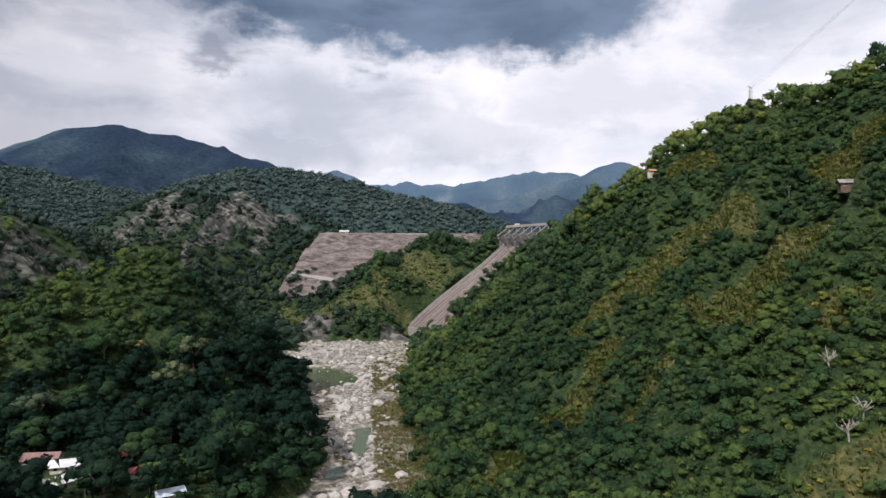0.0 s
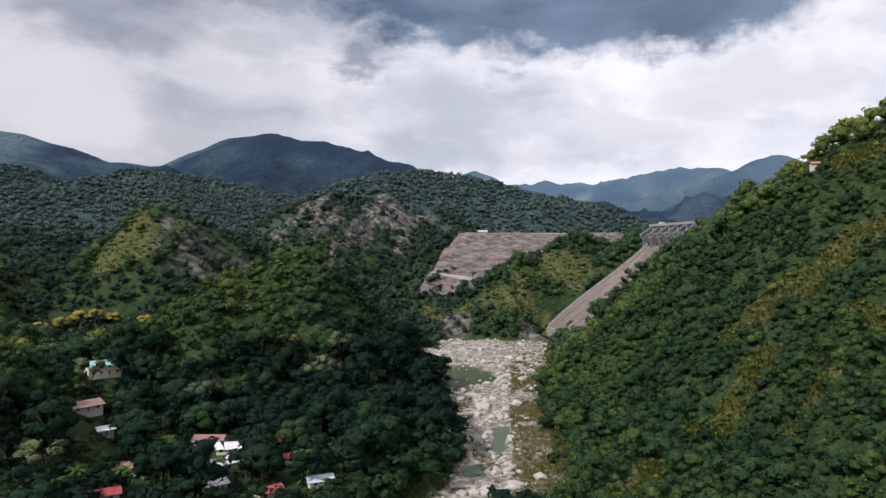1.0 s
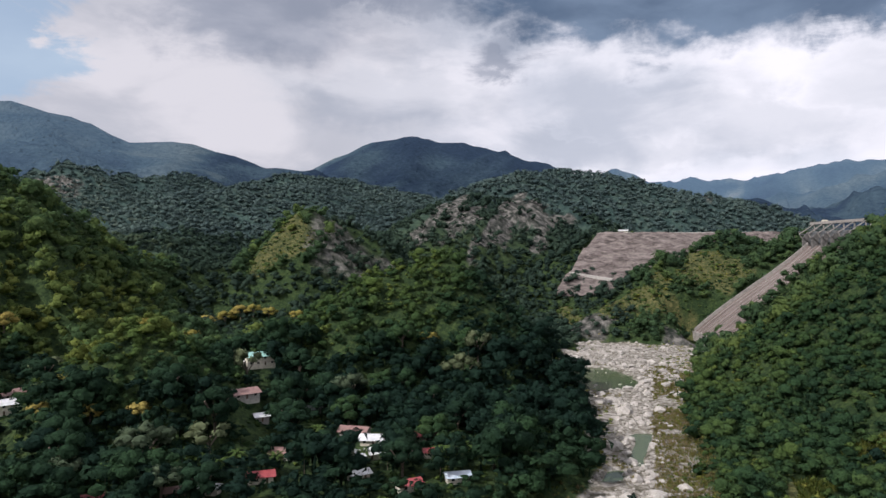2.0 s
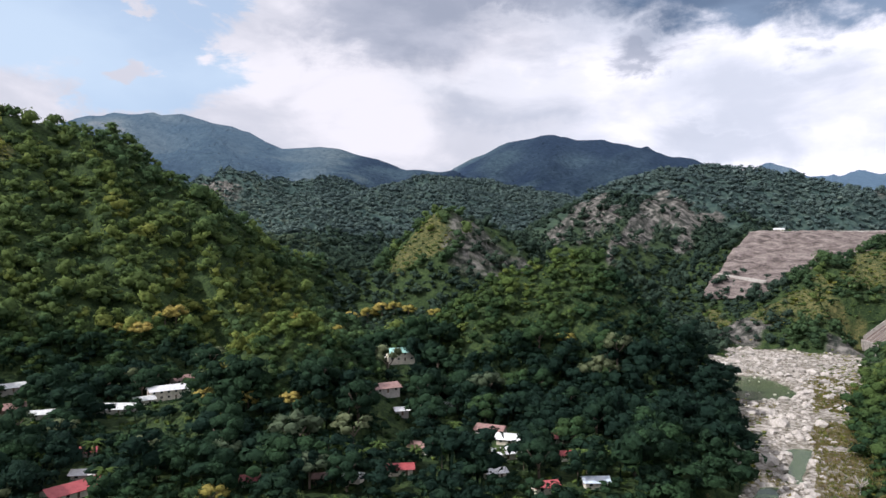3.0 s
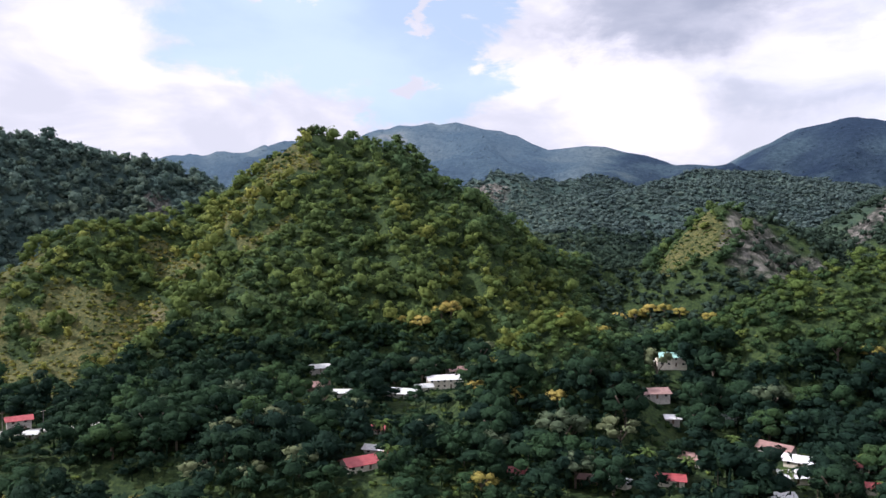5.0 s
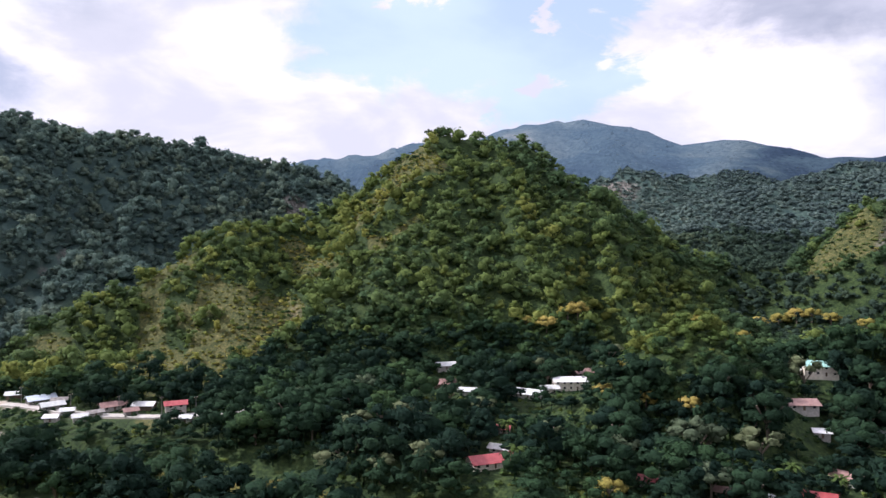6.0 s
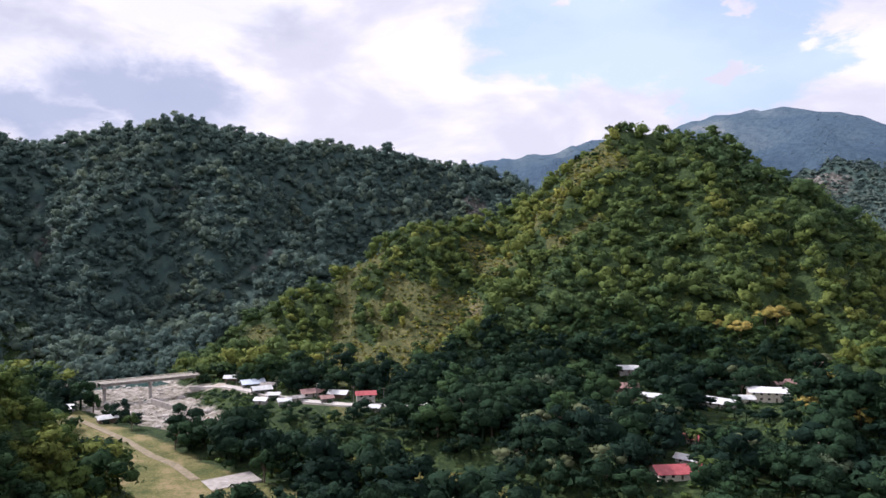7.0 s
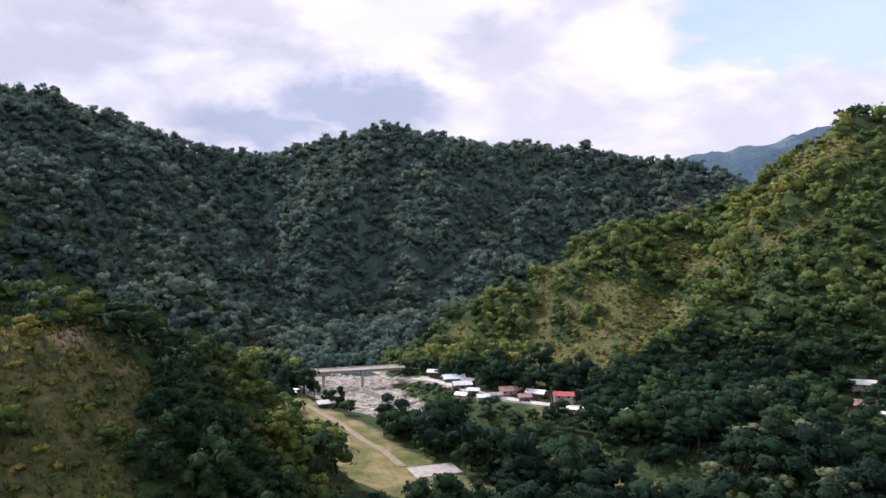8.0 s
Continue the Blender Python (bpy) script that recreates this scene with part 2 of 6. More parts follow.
river_water = surface("river_water", water_colour, 0.16, lambda nt, w: grain(nt, w, 1.1, 3.0), 0.05, gloss=0.25)
stone = surface("river_stone", lambda nt, w: blend(nt, 0.35, ramp(nt, grain(nt, w, 0.9, 7.0, 0.65), (0.3, (0.17, 0.155, 0.135)), (0.5, (0.34, 0.315, 0.285)), (0.7, (0.54, 0.51, 0.47))),
                                             ramp(nt, node(nt, "ShaderNodeNewGeometry").outputs["Random Per Island"], (0.0, (0.13, 0.12, 0.105)), (1.0, (0.56, 0.53, 0.49)))), 0.9, lambda nt, w: grain(nt, w, 2.5, 6.0, 0.7), 0.15, gloss=0.2)
rubble = surface("dam_rubble", lambda nt, w: ramp(nt, grain(nt, node(nt, "ShaderNodeMapping", {"Vector": w, "Scale": (0.45, 0.45, 1.5)}).outputs[0], 0.17, 9.0, 0.75, 0.8), (0.36, (0.045, 0.038, 0.036)), (0.47, (0.125, 0.104, 0.097)), (0.66, (0.25, 0.215, 0.20))), 0.95, lambda nt, w: grain(nt, w, 0.8, 6.0, 0.7), 0.6, gloss=0.1)


def concrete_colour(nt, where):
    base = ramp(nt, grain(nt, where, 0.35, 7.0, 0.65), (0.3, (0.19, 0.175, 0.16)), (0.7, (0.38, 0.355, 0.33)))
    return base


concrete = surface("concrete", concrete_colour, 0.9, lambda nt, w: grain(nt, w, 1.5, 5.0), 0.08, gloss=0.2)
steel = surface("painted_steel", lambda nt, w: ramp(nt, grain(nt, w, 0.8, 5.0), (0.3, (0.05, 0.055, 0.06)), (0.7, (0.10, 0.105, 0.11))), 0.55, gloss=0.4)
bark = surface("bark", lambda nt, w: ramp(nt, grain(nt, w, 3.0, 5.0), (0.3, (0.06, 0.045, 0.035)), (0.7, (0.17, 0.14, 0.11))), 0.9, lambda nt, w: grain(nt, w, 6.0, 4.0), 0.05)


def streaked(nt, where):
    """Old concrete with rust-red and pale streaks that run down the chute."""
    local = node(nt, "ShaderNodeTexCoord").outputs["Object"]
    lanes = node(nt, "ShaderNodeMapping", {"Vector": local, "Scale": (0.55, 0.008, 0.02)}).outputs[0]
    c = ramp(nt, grain(nt, lanes, 1.0, 5.0, 0.7), (0.34, (0.050, 0.040, 0.037)), (0.45, (0.135, 0.106, 0.097)), (0.57, (0.205, 0.168, 0.156)), (0.68, (0.36, 0.32, 0.30)))
    return blend(nt, 0.35, c, concrete_colour(nt, where), "OVERLAY")


chute_concrete = surface("chute_concrete", streaked, 0.9, lambda nt, w: grain(nt, w, 0.9, 5.0), 0.1, gloss=0.2)


def sheet_metal(name, lo, hi):
    """Painted or bare corrugated roofing with rust and fading."""
    def colour(nt, where):
        c = ramp(nt, grain(nt, where, 0.5, 6.0, 0.65), (0.3, lo), (0.7, hi))
        return blend(nt, smooth(nt, grain(nt, where, 0.9, 6.0, 0.7), 0.60, 0.70, 0.0, 0.6), c, (0.16, 0.085, 0.05))
    return surface(name, colour, 0.5, lambda nt, w: grain(nt, w, 5.0, 2.0), 0.03, gloss=0.4)


ROOFS = {"red": sheet_metal("red_roofing", (0.23, 0.036, 0.042), (0.37, 0.085, 0.09)), "rust": sheet_metal("rusty_roofing", (0.16, 0.085, 0.075), (0.30, 0.19, 0.17)),
         "white": sheet_metal("bright_roofing", (0.46, 0.47, 0.48), (0.70, 0.70, 0.71)), "pale": sheet_metal("grey_roofing", (0.36, 0.38, 0.38), (0.60, 0.61, 0.60)),
         "blue": sheet_metal("blue_roofing", (0.40, 0.48, 0.58), (0.62, 0.68, 0.75)), "turq": sheet_metal("turquoise_roofing", (0.20, 0.40, 0.37), (0.34, 0.56, 0.51)),
         "orange": sheet_metal("orange_roofing", (0.42, 0.20, 0.10), (0.58, 0.32, 0.18)), "shack": sheet_metal("scrap_roofing", (0.10, 0.09, 0.085), (0.34, 0.32, 0.30))}
plaster = surface("plaster", lambda nt, w: ramp(nt, grain(nt, w, 0.7, 6.0, 0.65), (0.3, (0.42, 0.38, 0.31)), (0.7, (0.70, 0.65, 0.55))), 0.9, gloss=0.2)
block = surface("bare_block", lambda nt, w: ramp(nt, grain(nt, w, 0.9, 6.0, 0.65), (0.3, (0.22, 0.205, 0.19)), (0.7, (0.40, 0.38, 0.35))), 0.95, gloss=0.15)
timber = surface("dark_timber", lambda nt, w: ramp(nt, grain(nt, w, 2.0, 5.0), (0.3, (0.06, 0.042, 0.03)), (0.7, (0.16, 0.115, 0.08))), 0.85)
glass = surface("window_glass", (0.02, 0.025, 0.03), 0.08, gloss=0.5)
asphalt = surface("worn_road", lambda nt, w: ramp(nt, grain(nt, w, 0.5, 6.0, 0.65), (0.3, (0.30, 0.28, 0.255)), (0.7, (0.48, 0.46, 0.43))), 0.95, gloss=0.15)
dark_concrete = surface("stained_concrete", lambda nt, w: ramp(nt, grain(nt, w, 0.4, 7.0, 0.65), (0.3, (0.07, 0.068, 0.066)), (0.7, (0.19, 0.18, 0.17))), 0.9, gloss=0.2)
straw = surface("dry_grass", lambda nt, w: ramp(nt, calc(nt, "ADD", attribute(nt, "tint"), calc(nt, "MULTIPLY_ADD", grain(nt, w, 0.5, 3.0), 0.5, -0.25)), (0.1, (0.060, 0.088, 0.020)), (0.42, (0.150, 0.166, 0.034)), (0.75, (0.200, 0.176, 0.062)), (1.0, (0.25, 0.19, 0.105))), 0.9, gloss=0.05, through_light=0.3)

# ================= plan of the land (bearings are degrees left of +y, heights count from the eye's level) =================
EZ = EYE[2]


def spot(bearing, dist):
    return -math.sin(radians(bearing)) * dist, math.cos(radians(bearing)) * dist


def lattice(ix, iy, seed):
    h = (ix.astype(np.int64) * 374761393 + iy.astype(np.int64) * 668265263 + seed * 974711) & 0xFFFFFFFF
    h = ((h ^ (h >> 13)) * 1274126177) & 0xFFFFFFFF
    return ((h ^ (h >> 16)) & 0xFFFF) / 65535.0


def soft_noise(x, y, size, seed=0):
    """Smooth value noise, -1 to 1."""
    u, v = np.asarray(x, float) / size, np.asarray(y, float) / size
    ix, iy = np.floor(u), np.floor(v)
    fx, fy = u - ix, v - iy
    fx, fy = fx * fx * (3 - 2 * fx), fy * fy * (3 - 2 * fy)
    a, b = lattice(ix, iy, seed), lattice(ix + 1, iy, seed)
    c, d = lattice(ix, iy + 1, seed), lattice(ix + 1, iy + 1, seed)
    return 2 * ((a * (1 - fx) + b * fx) * (1 - fy) + (c * (1 - fx) + d * fx) * fy) - 1


def fractal(x, y, size, seed=0, octaves=4):
    total, amp, norm = 0, 1.0, 0
    for k in range(octaves):
        total, norm = total + amp * soft_noise(x, y, size / 2 ** k, seed + 17 * k), norm + amp
        amp *= 0.5
    return total / norm


def step(a, b, v):
    t = np.clip((v - a) / (b - a), 0, 1)
    return t * t * (3 - 2 * t)


def along(points, x, y):
    """Distance to a polyline in plan, the values (third and on) of its nearest place, and the side."""
    best = np.full(np.shape(x), 1e9)
    vals = [np.zeros(np.shape(x)) for _ in points[0][2:]]
    side = np.zeros(np.shape(x))
    for p, q in zip(points, points[1:]):
        dx, dy = q[0] - p[0], q[1] - p[1]
        t = np.clip(((x - p[0]) * dx + (y - p[1]) * dy) / (dx * dx + dy * dy), 0, 1)
        d = np.hypot(x - p[0] - t * dx, y - p[1] - t * dy)
        near = d < best
        best = np.where(near, d, best)
        side = np.where(near, np.sign(dx * (y - p[1]) - dy * (x - p[0])), side)
        for k in range(len(vals)):
            vals[k] = np.where(near, p[2 + k] + t * (q[2 + k] - p[2 + k]), vals[k])
    return best, vals, side


def ridge_height(points, x, y, slope, round_top=12.0):
    """Land that falls from a crest: the highest of the falls from each of its stretches."""
    out = np.full(np.shape(x), -1e6)
    for p, q in zip(points, points[1:]):
        dx, dy = q[0] - p[0], q[1] - p[1]
        t = np.clip(((x - p[0]) * dx + (y - p[1]) * dy) / (dx * dx + dy * dy), 0, 1)
        d = np.hypot(x - p[0] - t * dx, y - p[1] - t * dy)
        out = np.maximum(out, p[2] + t * (q[2] - p[2]) - slope * (np.sqrt(d * d + round_top ** 2) - round_top))
    return out


RIBS = {"right_slope": (16, 60), "right_spur": (4, 50), "left_hill": (9, 44), "left_spur": (5, 50), "cone": (7, 34), "rock_hill": (17, 75), "summit": (16, 50), "west_mountain": (26, 95),
        "west_spur": (8, 60), "west_spur_east": (8, 60), "back_slope": (16, 130), "dark_mountain": (45, 260), "north_range": (62, 260), "north_spur": (30, 200), "gap_peak": (45, 260), "knoll": (5, 40), "near_hill": (3, 35)}


def ribs_of(name, x, y):
    """Spurs and gullies that run down from a crest, -1 in a gully to 1 on a spur, and the distance from the crest."""
    points, size = HILLS[name][0], RIBS[name][1]
    run, rows = 0.0, []
    for k, p in enumerate(points):
        run += math.hypot(p[0] - points[k - 1][0], p[1] - points[k - 1][1]) if k else 0.0
        rows.append((p[0], p[1], run))
    d, (s,), _ = along(rows, x, y)
    s = s + 0.35 * size * soft_noise(x, y, 1.1 * size, 141)
    r = 0.7 * (1 - 2.2 * np.abs(soft_noise(s, 0.30 * d, size, 142))) + 0.3 * (1 - 2.2 * np.abs(soft_noise(s, 0.35 * d, 0.45 * size, 143)))
    return r, d


def crest(*rows):
    return [(*spot(b, d), z) for b, d, z in rows]


# hills: crest, fall (metres down a metre out), rounding, depth of gullies
HILLS = {
    "right_slope": (crest((-75, 520, 190), (-48, 480, 150), (-33.4, 500, 114), (-31.4, 500, 88), (-28.4, 508, 97), (-24.2, 520, 96), (-21.4, 535, 74), (-19.6, 550, 50)), 0.80, 10, 0.8),
    "right_spur": (crest((-19.6, 550, 50), (-16.8, 575, 40), (-14.2, 600, 34), (-9.6, 640, 17), (-7.5, 636, 3), (-5.5, 628, -14), (-2.2, 605, -52), (0.0, 580, -84), (1.2, 560, -108)), 1.05, 6, 0.5),
    "left_hill": (crest((36, 420, -50), (31.9, 430, -34), (29.8, 432, -20), (25.7, 440, -14), (22.2, 447, -7), (20.4, 468, -32), (19.0, 500, -62), (18.0, 535, -100)), 1.12, 8, 1.0),
    "left_spur": (crest((22.5, 447, -12), (20.4, 400, -56), (18.2, 345, -86)), 1.1, 8, 0.8),
    "cone": (crest((42, 720, -30), (38, 740, 2), (35.6, 750, 30), (34.2, 750, 44), (32.1, 758, 33), (29.8, 772, 22), (27.6, 795, 4), (26.5, 810, -12)), 0.95, 5, 1.2),
    "rock_hill": (crest((24, 1040, 40), (21.6, 1050, 78), (18.4, 1150, 119), (12.7, 1250, 139), (7.1, 1300, 121), (1.3, 1350, 92), (-4, 1400, 60)), 0.62, 25, 1.6),
    "abutment": (crest((10.4, 935, 22), (12.6, 880, -2), (15, 835, -42)), 0.75, 10, 0.4),
    "dam_foot": (crest((16, 870, -46), (12, 845, -40), (8, 838, -38), (4, 835, -34)), 0.45, 8, 0.8),
    "knoll": (crest((0.5, 885, 16), (4.5, 820, -12), (8.5, 760, -55), (10.0, 720, -86)), 0.62, 12, 0.8),
    "knoll_east": (crest((-4.5, 870, 16), (-1.5, 805, -22), (3.2, 760, -84)), 0.85, 10, 0.5),
    "summit": (crest((104, 590, -92), (102.6, 580, -84), (93, 570, -40), (85.4, 600, 4), (82.4, 620, 16), (78.4, 645, 24), (74.7, 656, 36), (71.9, 657, 58), (68.6, 658, 84), (66.9, 660, 100), (63.4, 668, 105), (59.9, 676, 97), (57, 682, 70), (54.2, 686, 48), (51.5, 692, 26), (48.5, 705, 0), (45.6, 715, -12), (40, 735, -30)), 0.84, 6, 1.3),
    "summit_spur": (crest((67, 655, 103), (68.0, 560, 18), (67, 470, -62)), 0.85, 14, 0.8),
    "summit_spur_west": (crest((83.9, 600, 12), (82.5, 520, -44), (81, 450, -88)), 0.85, 10, 0.8),
    "bush_knoll": (crest((49, 340, -44), (46.5, 340, -35), (43.5, 345, -50)), 1.0, 14, 0.3),
    "west_mountain": (crest((150, 800, 230), (130.8, 850, 172), (124.8, 890, 160), (118.5, 950, 128), (114.2, 960, 120), (111.1, 950, 124), (102.4, 950, 165), (94.8, 970, 144), (85.3, 1000, 133), (81.2, 1000, 116), (76.9, 1000, 104), (74.4, 960, 70), (72, 960, 20)), 0.84, 15, 2.0),
    "west_spur": (crest((124.8, 890, 158), (118, 760, 40), (113, 670, -50)), 0.85, 15, 1.0),
    "west_spur_east": (crest((98, 960, 150), (95, 790, 30), (97, 670, -70)), 0.78, 15, 1.0),
    "near_hill": (crest((160, 190, 0), (130.9, 172, -16), (125.6, 187, -18.5), (117.8, 212, -29), (115.0, 214, -44), (113.0, 216, -70), (110.8, 226, -105)), 1.2, 8, 0.35),
    "near_spur": (crest((124.5, 186, -20), (123.0, 158, -40), (122.0, 132, -70)), 1.0, 6, 0.3),
    "school_rise": (crest((41, 396, -67), (38.5, 394, -63), (36.5, 398, -64)), 0.55, 10, 0.2),
    "back_slope": (crest((55, 1250, 30), (48.9, 1200, 50), (43.7, 1250, 92), (36.2, 1400, 145), (29.8, 1500, 141), (25.4, 1500, 114), (18, 1400, 60)), 0.42, 30, 2.0),
    "dark_mountain": (crest((40, 2500, 180), (32.9, 2500, 225), (31.5, 2500, 268), (28.3, 2500, 390), (25.6, 2500, 405), (21.8, 2500, 383), (18.4, 2500, 345), (15.8, 2500, 328), (14.2, 2500, 290), (9, 2550, 150)), 0.55, 60, 1.3),
    "north_range": (crest((95, 2300, 180), (78.8, 2200, 262), (72.4, 2200, 304), (68, 2200, 350), (60.2, 2200, 390), (55.6, 2200, 383), (51.7, 2150, 372), (47.9, 2100, 299), (45.1, 2000, 288), (42.4, 1980, 282), (39.7, 1930, 226), (34, 1850, 206)), 0.5, 40, 1.3),
    "north_spur": (crest((55.6, 2200, 400), (51, 1750, 200), (47, 1400, 60)), 0.5, 40, 2.0),
    "gap_range": (crest((12, 4000, 330), (7.6, 4000, 384), (4, 4000, 388), (0.7, 4000, 388), (-1, 4000, 362), (-3.1, 3950, 386), (-6, 3900, 424), (-9.5, 3700, 408)), 0.4, 80, 1.3),
    "gap_peak": (crest((0, 3100, 120), (-4.5, 3100, 240), (-10.2, 3000, 314), (-12.8, 3000, 318), (-14.8, 3000, 366), (-17.0, 3000, 340), (-23, 3000, 250)), 0.5, 50, 1.3),
    "gap_hill": (crest((-4.5, 2000, 64), (-7.3, 2000, 116), (-9.2, 2000, 152), (-11, 2000, 132), (-14.5, 2000, 165), (-20, 2000, 210)), 0.55, 30, 2.0),
    "far_tip": (crest((10.4, 3500, 330), (8.9, 3500, 408), (7.4, 3500, 350)), 0.6, 20, 1.0),
    "gap_low": (crest((3, 1800, 110), (-1.5, 1800, 108), (-6, 1800, 80)), 0.45, 30, 2.0),
}
# the river: place, half the width of its stony bed
RIVER = [(*spot(b, d), w) for b, d, w in ((9.6, 672, 26), (7.8, 640, 56), (8.0, 560, 52), (7.5, 430, 29), (6.5, 330, 21), (6.6, 262, 19), (12, 222, 20), (24, 200, 22), (50, 195, 22), (72, 235, 20), (82, 272, 18),
                                          (90, 300, 14), (98, 345, 10), (104, 402, 22), (106, 465, 32), (107, 560, 32), (113, 565, 20), (125, 510, 16), (150, 440, 16))]
WATER_Z = -92.4
# pools in the bed: place, radii along and across, turn
POOLS = [(*spot(10.5, 505), 46, 30, 10), (*spot(3.2, 545), 14, 8, 60), (*spot(6.9, 335), 36, 4.0, 4), (*spot(9.0, 290), 9, 3.5, 10)]


def pool_depth(x, y):
    deep = np.zeros(np.shape(x))
    for px, py, a, b, turn in POOLS:
        c, s = math.cos(radians(turn)), math.sin(radians(turn))
        u, v = (x - px) * -s + (y - py) * c, (x - px) * c + (y - py) * s
        r = np.hypot(u / a, v / b) + 0.18 * soft_noise(x, y, 9, 5)
        deep = np.maximum(deep, 1 - step(0.8, 1.15, r))
    return deep


def flow_water(x, y):
    """Where the river carries water over its whole width: below the village and past the bridge."""
    d, (w,), _ = along(RIVER, x, y)
    bearing = np.degrees(np.arctan2(-x, y))
    r = np.hypot(x, y)
    wet = np.maximum(step(16, 26, bearing) * (1 - step(87, 91, bearing)) * (r < 420), (r > 500) * step(98, 101, bearing))
    return wet * (1 - step(w - 9, w - 3, d + 2 * soft_noise(x, y, 14, 3)))


def chute_cut(x, y, z):
    """The trench that the spillway lies in, down to its basin."""
    a = (x - 70) * 0.40 - (y - 787) * 0.9165
    dn = -(x - 70) * 0.9165 - (y - 787) * 0.40
    floor = np.where(dn < 116, 4 - 87 * np.clip(dn, -25, 116) / 116 - 5, -92.0)
    inside = step(-16, -3, a) * (1 - step(106, 118, a)) * step(-30, -22, dn) * (1 - step(128, 150, dn))
    return np.where(z > floor, z * (1 - inside) + floor * inside, z)


# gorges cut into the western mountain: line, half width, depth
GORGES = [([spot(102.2, 860), spot(103.6, 760), spot(104.3, 705), spot(104.8, 640)], 30, 42), ([spot(125.4, 850), spot(124.0, 730), spot(122.2, 640)], 26, 26), ([spot(112.0, 880), spot(112.6, 740), spot(110.8, 650)], 30, 24),
          ([spot(92, 900), spot(94.5, 800), spot(99, 700)], 28, 26), ([spot(118.5, 860), spot(117.5, 740), spot(116, 650)], 24, 22), ([spot(82, 940), spot(86, 850), spot(92, 760)], 26, 24)]


def gorge_cut(x, y):
    """How deep the gorges lie, and how near their beds are."""
    deep, near = np.zeros(np.shape(x)), np.zeros(np.shape(x))
    wx, wy = x + 10 * soft_noise(x, y, 40, 161), y + 10 * soft_noise(x, y, 40, 162)
    for line, w, depth in GORGES:
        d = along([(*p, 0) for p in line], wx, wy)[0]
        deep = np.maximum(deep, depth * np.exp(-(d / w) ** 2))
        near = np.maximum(near, np.exp(-(d / 8) ** 2))
    return deep, near


def height(x, y):
    x, y = np.asarray(x, float), np.asarray(y, float)
    d, (w,), _ = along(RIVER, x, y)
    rise = np.maximum(d - w, 0)
    floor = -91.0 + 6 * step(0, 14, rise) + 0.035 * np.minimum(rise, 260) + 0.10 * np.maximum(np.hypot(x, y - 200) - 900, 0)
    floor = np.minimum(floor, 160)
    top = np.full(np.shape(x), -1e6)
    gully = 0
    for name, (points, slope, rounding, rough) in HILLS.items():
        h = ridge_height(points, x, y, slope, rounding)
        if name in RIBS:
            r, d_crest = ribs_of(name, x, y)
            amp, size = RIBS[name]
            h = h + amp * (r - 0.15) * step(0.1 * size, 1.2 * size, d_crest)
        gully = np.where(h > top, rough, gully)
        k = 7.0
        m = np.maximum(h, top)
        top = m + k * np.log(np.exp(np.maximum((h - m) / k, -40)) + np.exp(np.maximum((top - m) / k, -40)))
    k = 5.0
    m = np.maximum(top, floor)
    z = m + k * np.log(np.exp(np.maximum((top - m) / k, -40)) + np.exp(np.maximum((floor - m) / k, -40)))
    up = step(2, 40, z - floor)
    wx, wy = x + 25 * soft_noise(x, y, 90, 31), y + 25 * soft_noise(x, y, 90, 32)
    ribs = np.abs(fractal(wx, wy, 120, 7, 3))
    far = step(900, 2200, np.hypot(x, y))
    fold = np.abs(fractal(wx + 300, wy, 46, 77, 2))
    z = z + up * gully * 3.4 * (0.25 - fold)
    z = z + up * gully * ((9 + 22 * far) * (0.22 - ribs) + 2.2 * fractal(x, y, 26, 9, 2))
    ribs2 = np.abs(fractal(wx, wy, 420, 71, 3))
    z = z + up * far * gully * 30 * (0.25 - ribs2)
    z = z - np.minimum(gorge_cut(x, y)[0], np.maximum(z + 82, 0) * 0.6)
    z = chute_cut(x, y, z)
    # the stony bed and its pools
    bed = 1 - step(w - 3, w + 8, d)
    z = np.where(d < w + 8, z * (1 - bed) + bed * (-91.0 + 1.1 * fractal(x, y, 17, 21, 3) + 0.012 * (y - 400).clip(-200, 300) * 0.3), z)
    wet = np.maximum(pool_depth(x, y), flow_water(x, y))
    return z * (1 - wet) + wet * (-94.5) + EZ

# ================= mesh helpers =================
def mesh_from(name, verts, faces, materials, attributes=None, smooth_faces=True):
    """A mesh from numpy arrays; faces all have the same number of corners."""
    me = bpy.data.meshes.new(name)
    verts, faces = np.asarray(verts, np.float32), np.asarray(faces, np.int32)
    n, k = faces.shape
    me.vertices.add(len(verts))
    me.vertices.foreach_set("co", verts.ravel())
    me.loops.add(n * k)
    me.loops.foreach_set("vertex_index", faces.ravel())
    me.polygons.add(n)
    me.polygons.foreach_set("loop_start", np.arange(0, n * k, k, dtype=np.int32))
    me.polygons.foreach_set("use_smooth", np.full(n, smooth_faces, bool))
    for key, values in (attributes or {}).items():
        me.attributes.new(key, "FLOAT", "POINT").data.foreach_set("value", np.asarray(values, np.float32))
    for m in materials:
        me.materials.append(m)
    me.update(calc_edges=True)
    return me


def part(name, bm, material, parent=None, label="", smooth_faces=False):
    me = bpy.data.meshes.new(name)
    bm.to_mesh(me)
    bm.free()
    me.materials.append(material)
    if smooth_faces:
        me.polygons.foreach_set("use_smooth", [True] * len(me.polygons))
    ob = new(name, me)
    if parent:
        ob.parent = parent
    return tagged(ob, label)


# ================= ground: one sheet =================
def spaced(lo, hi, fine, reach):
    a = list(np.arange(lo, hi + 0.1, fine))
    s = fine
    while a[-1] < reach:
        s *= 1.06
        a.append(a[-1] + s)
    s = fine
    while a[0] > -reach:
        s *= 1.06
        a.insert(0, a[0] - s)
    return np.array(a)


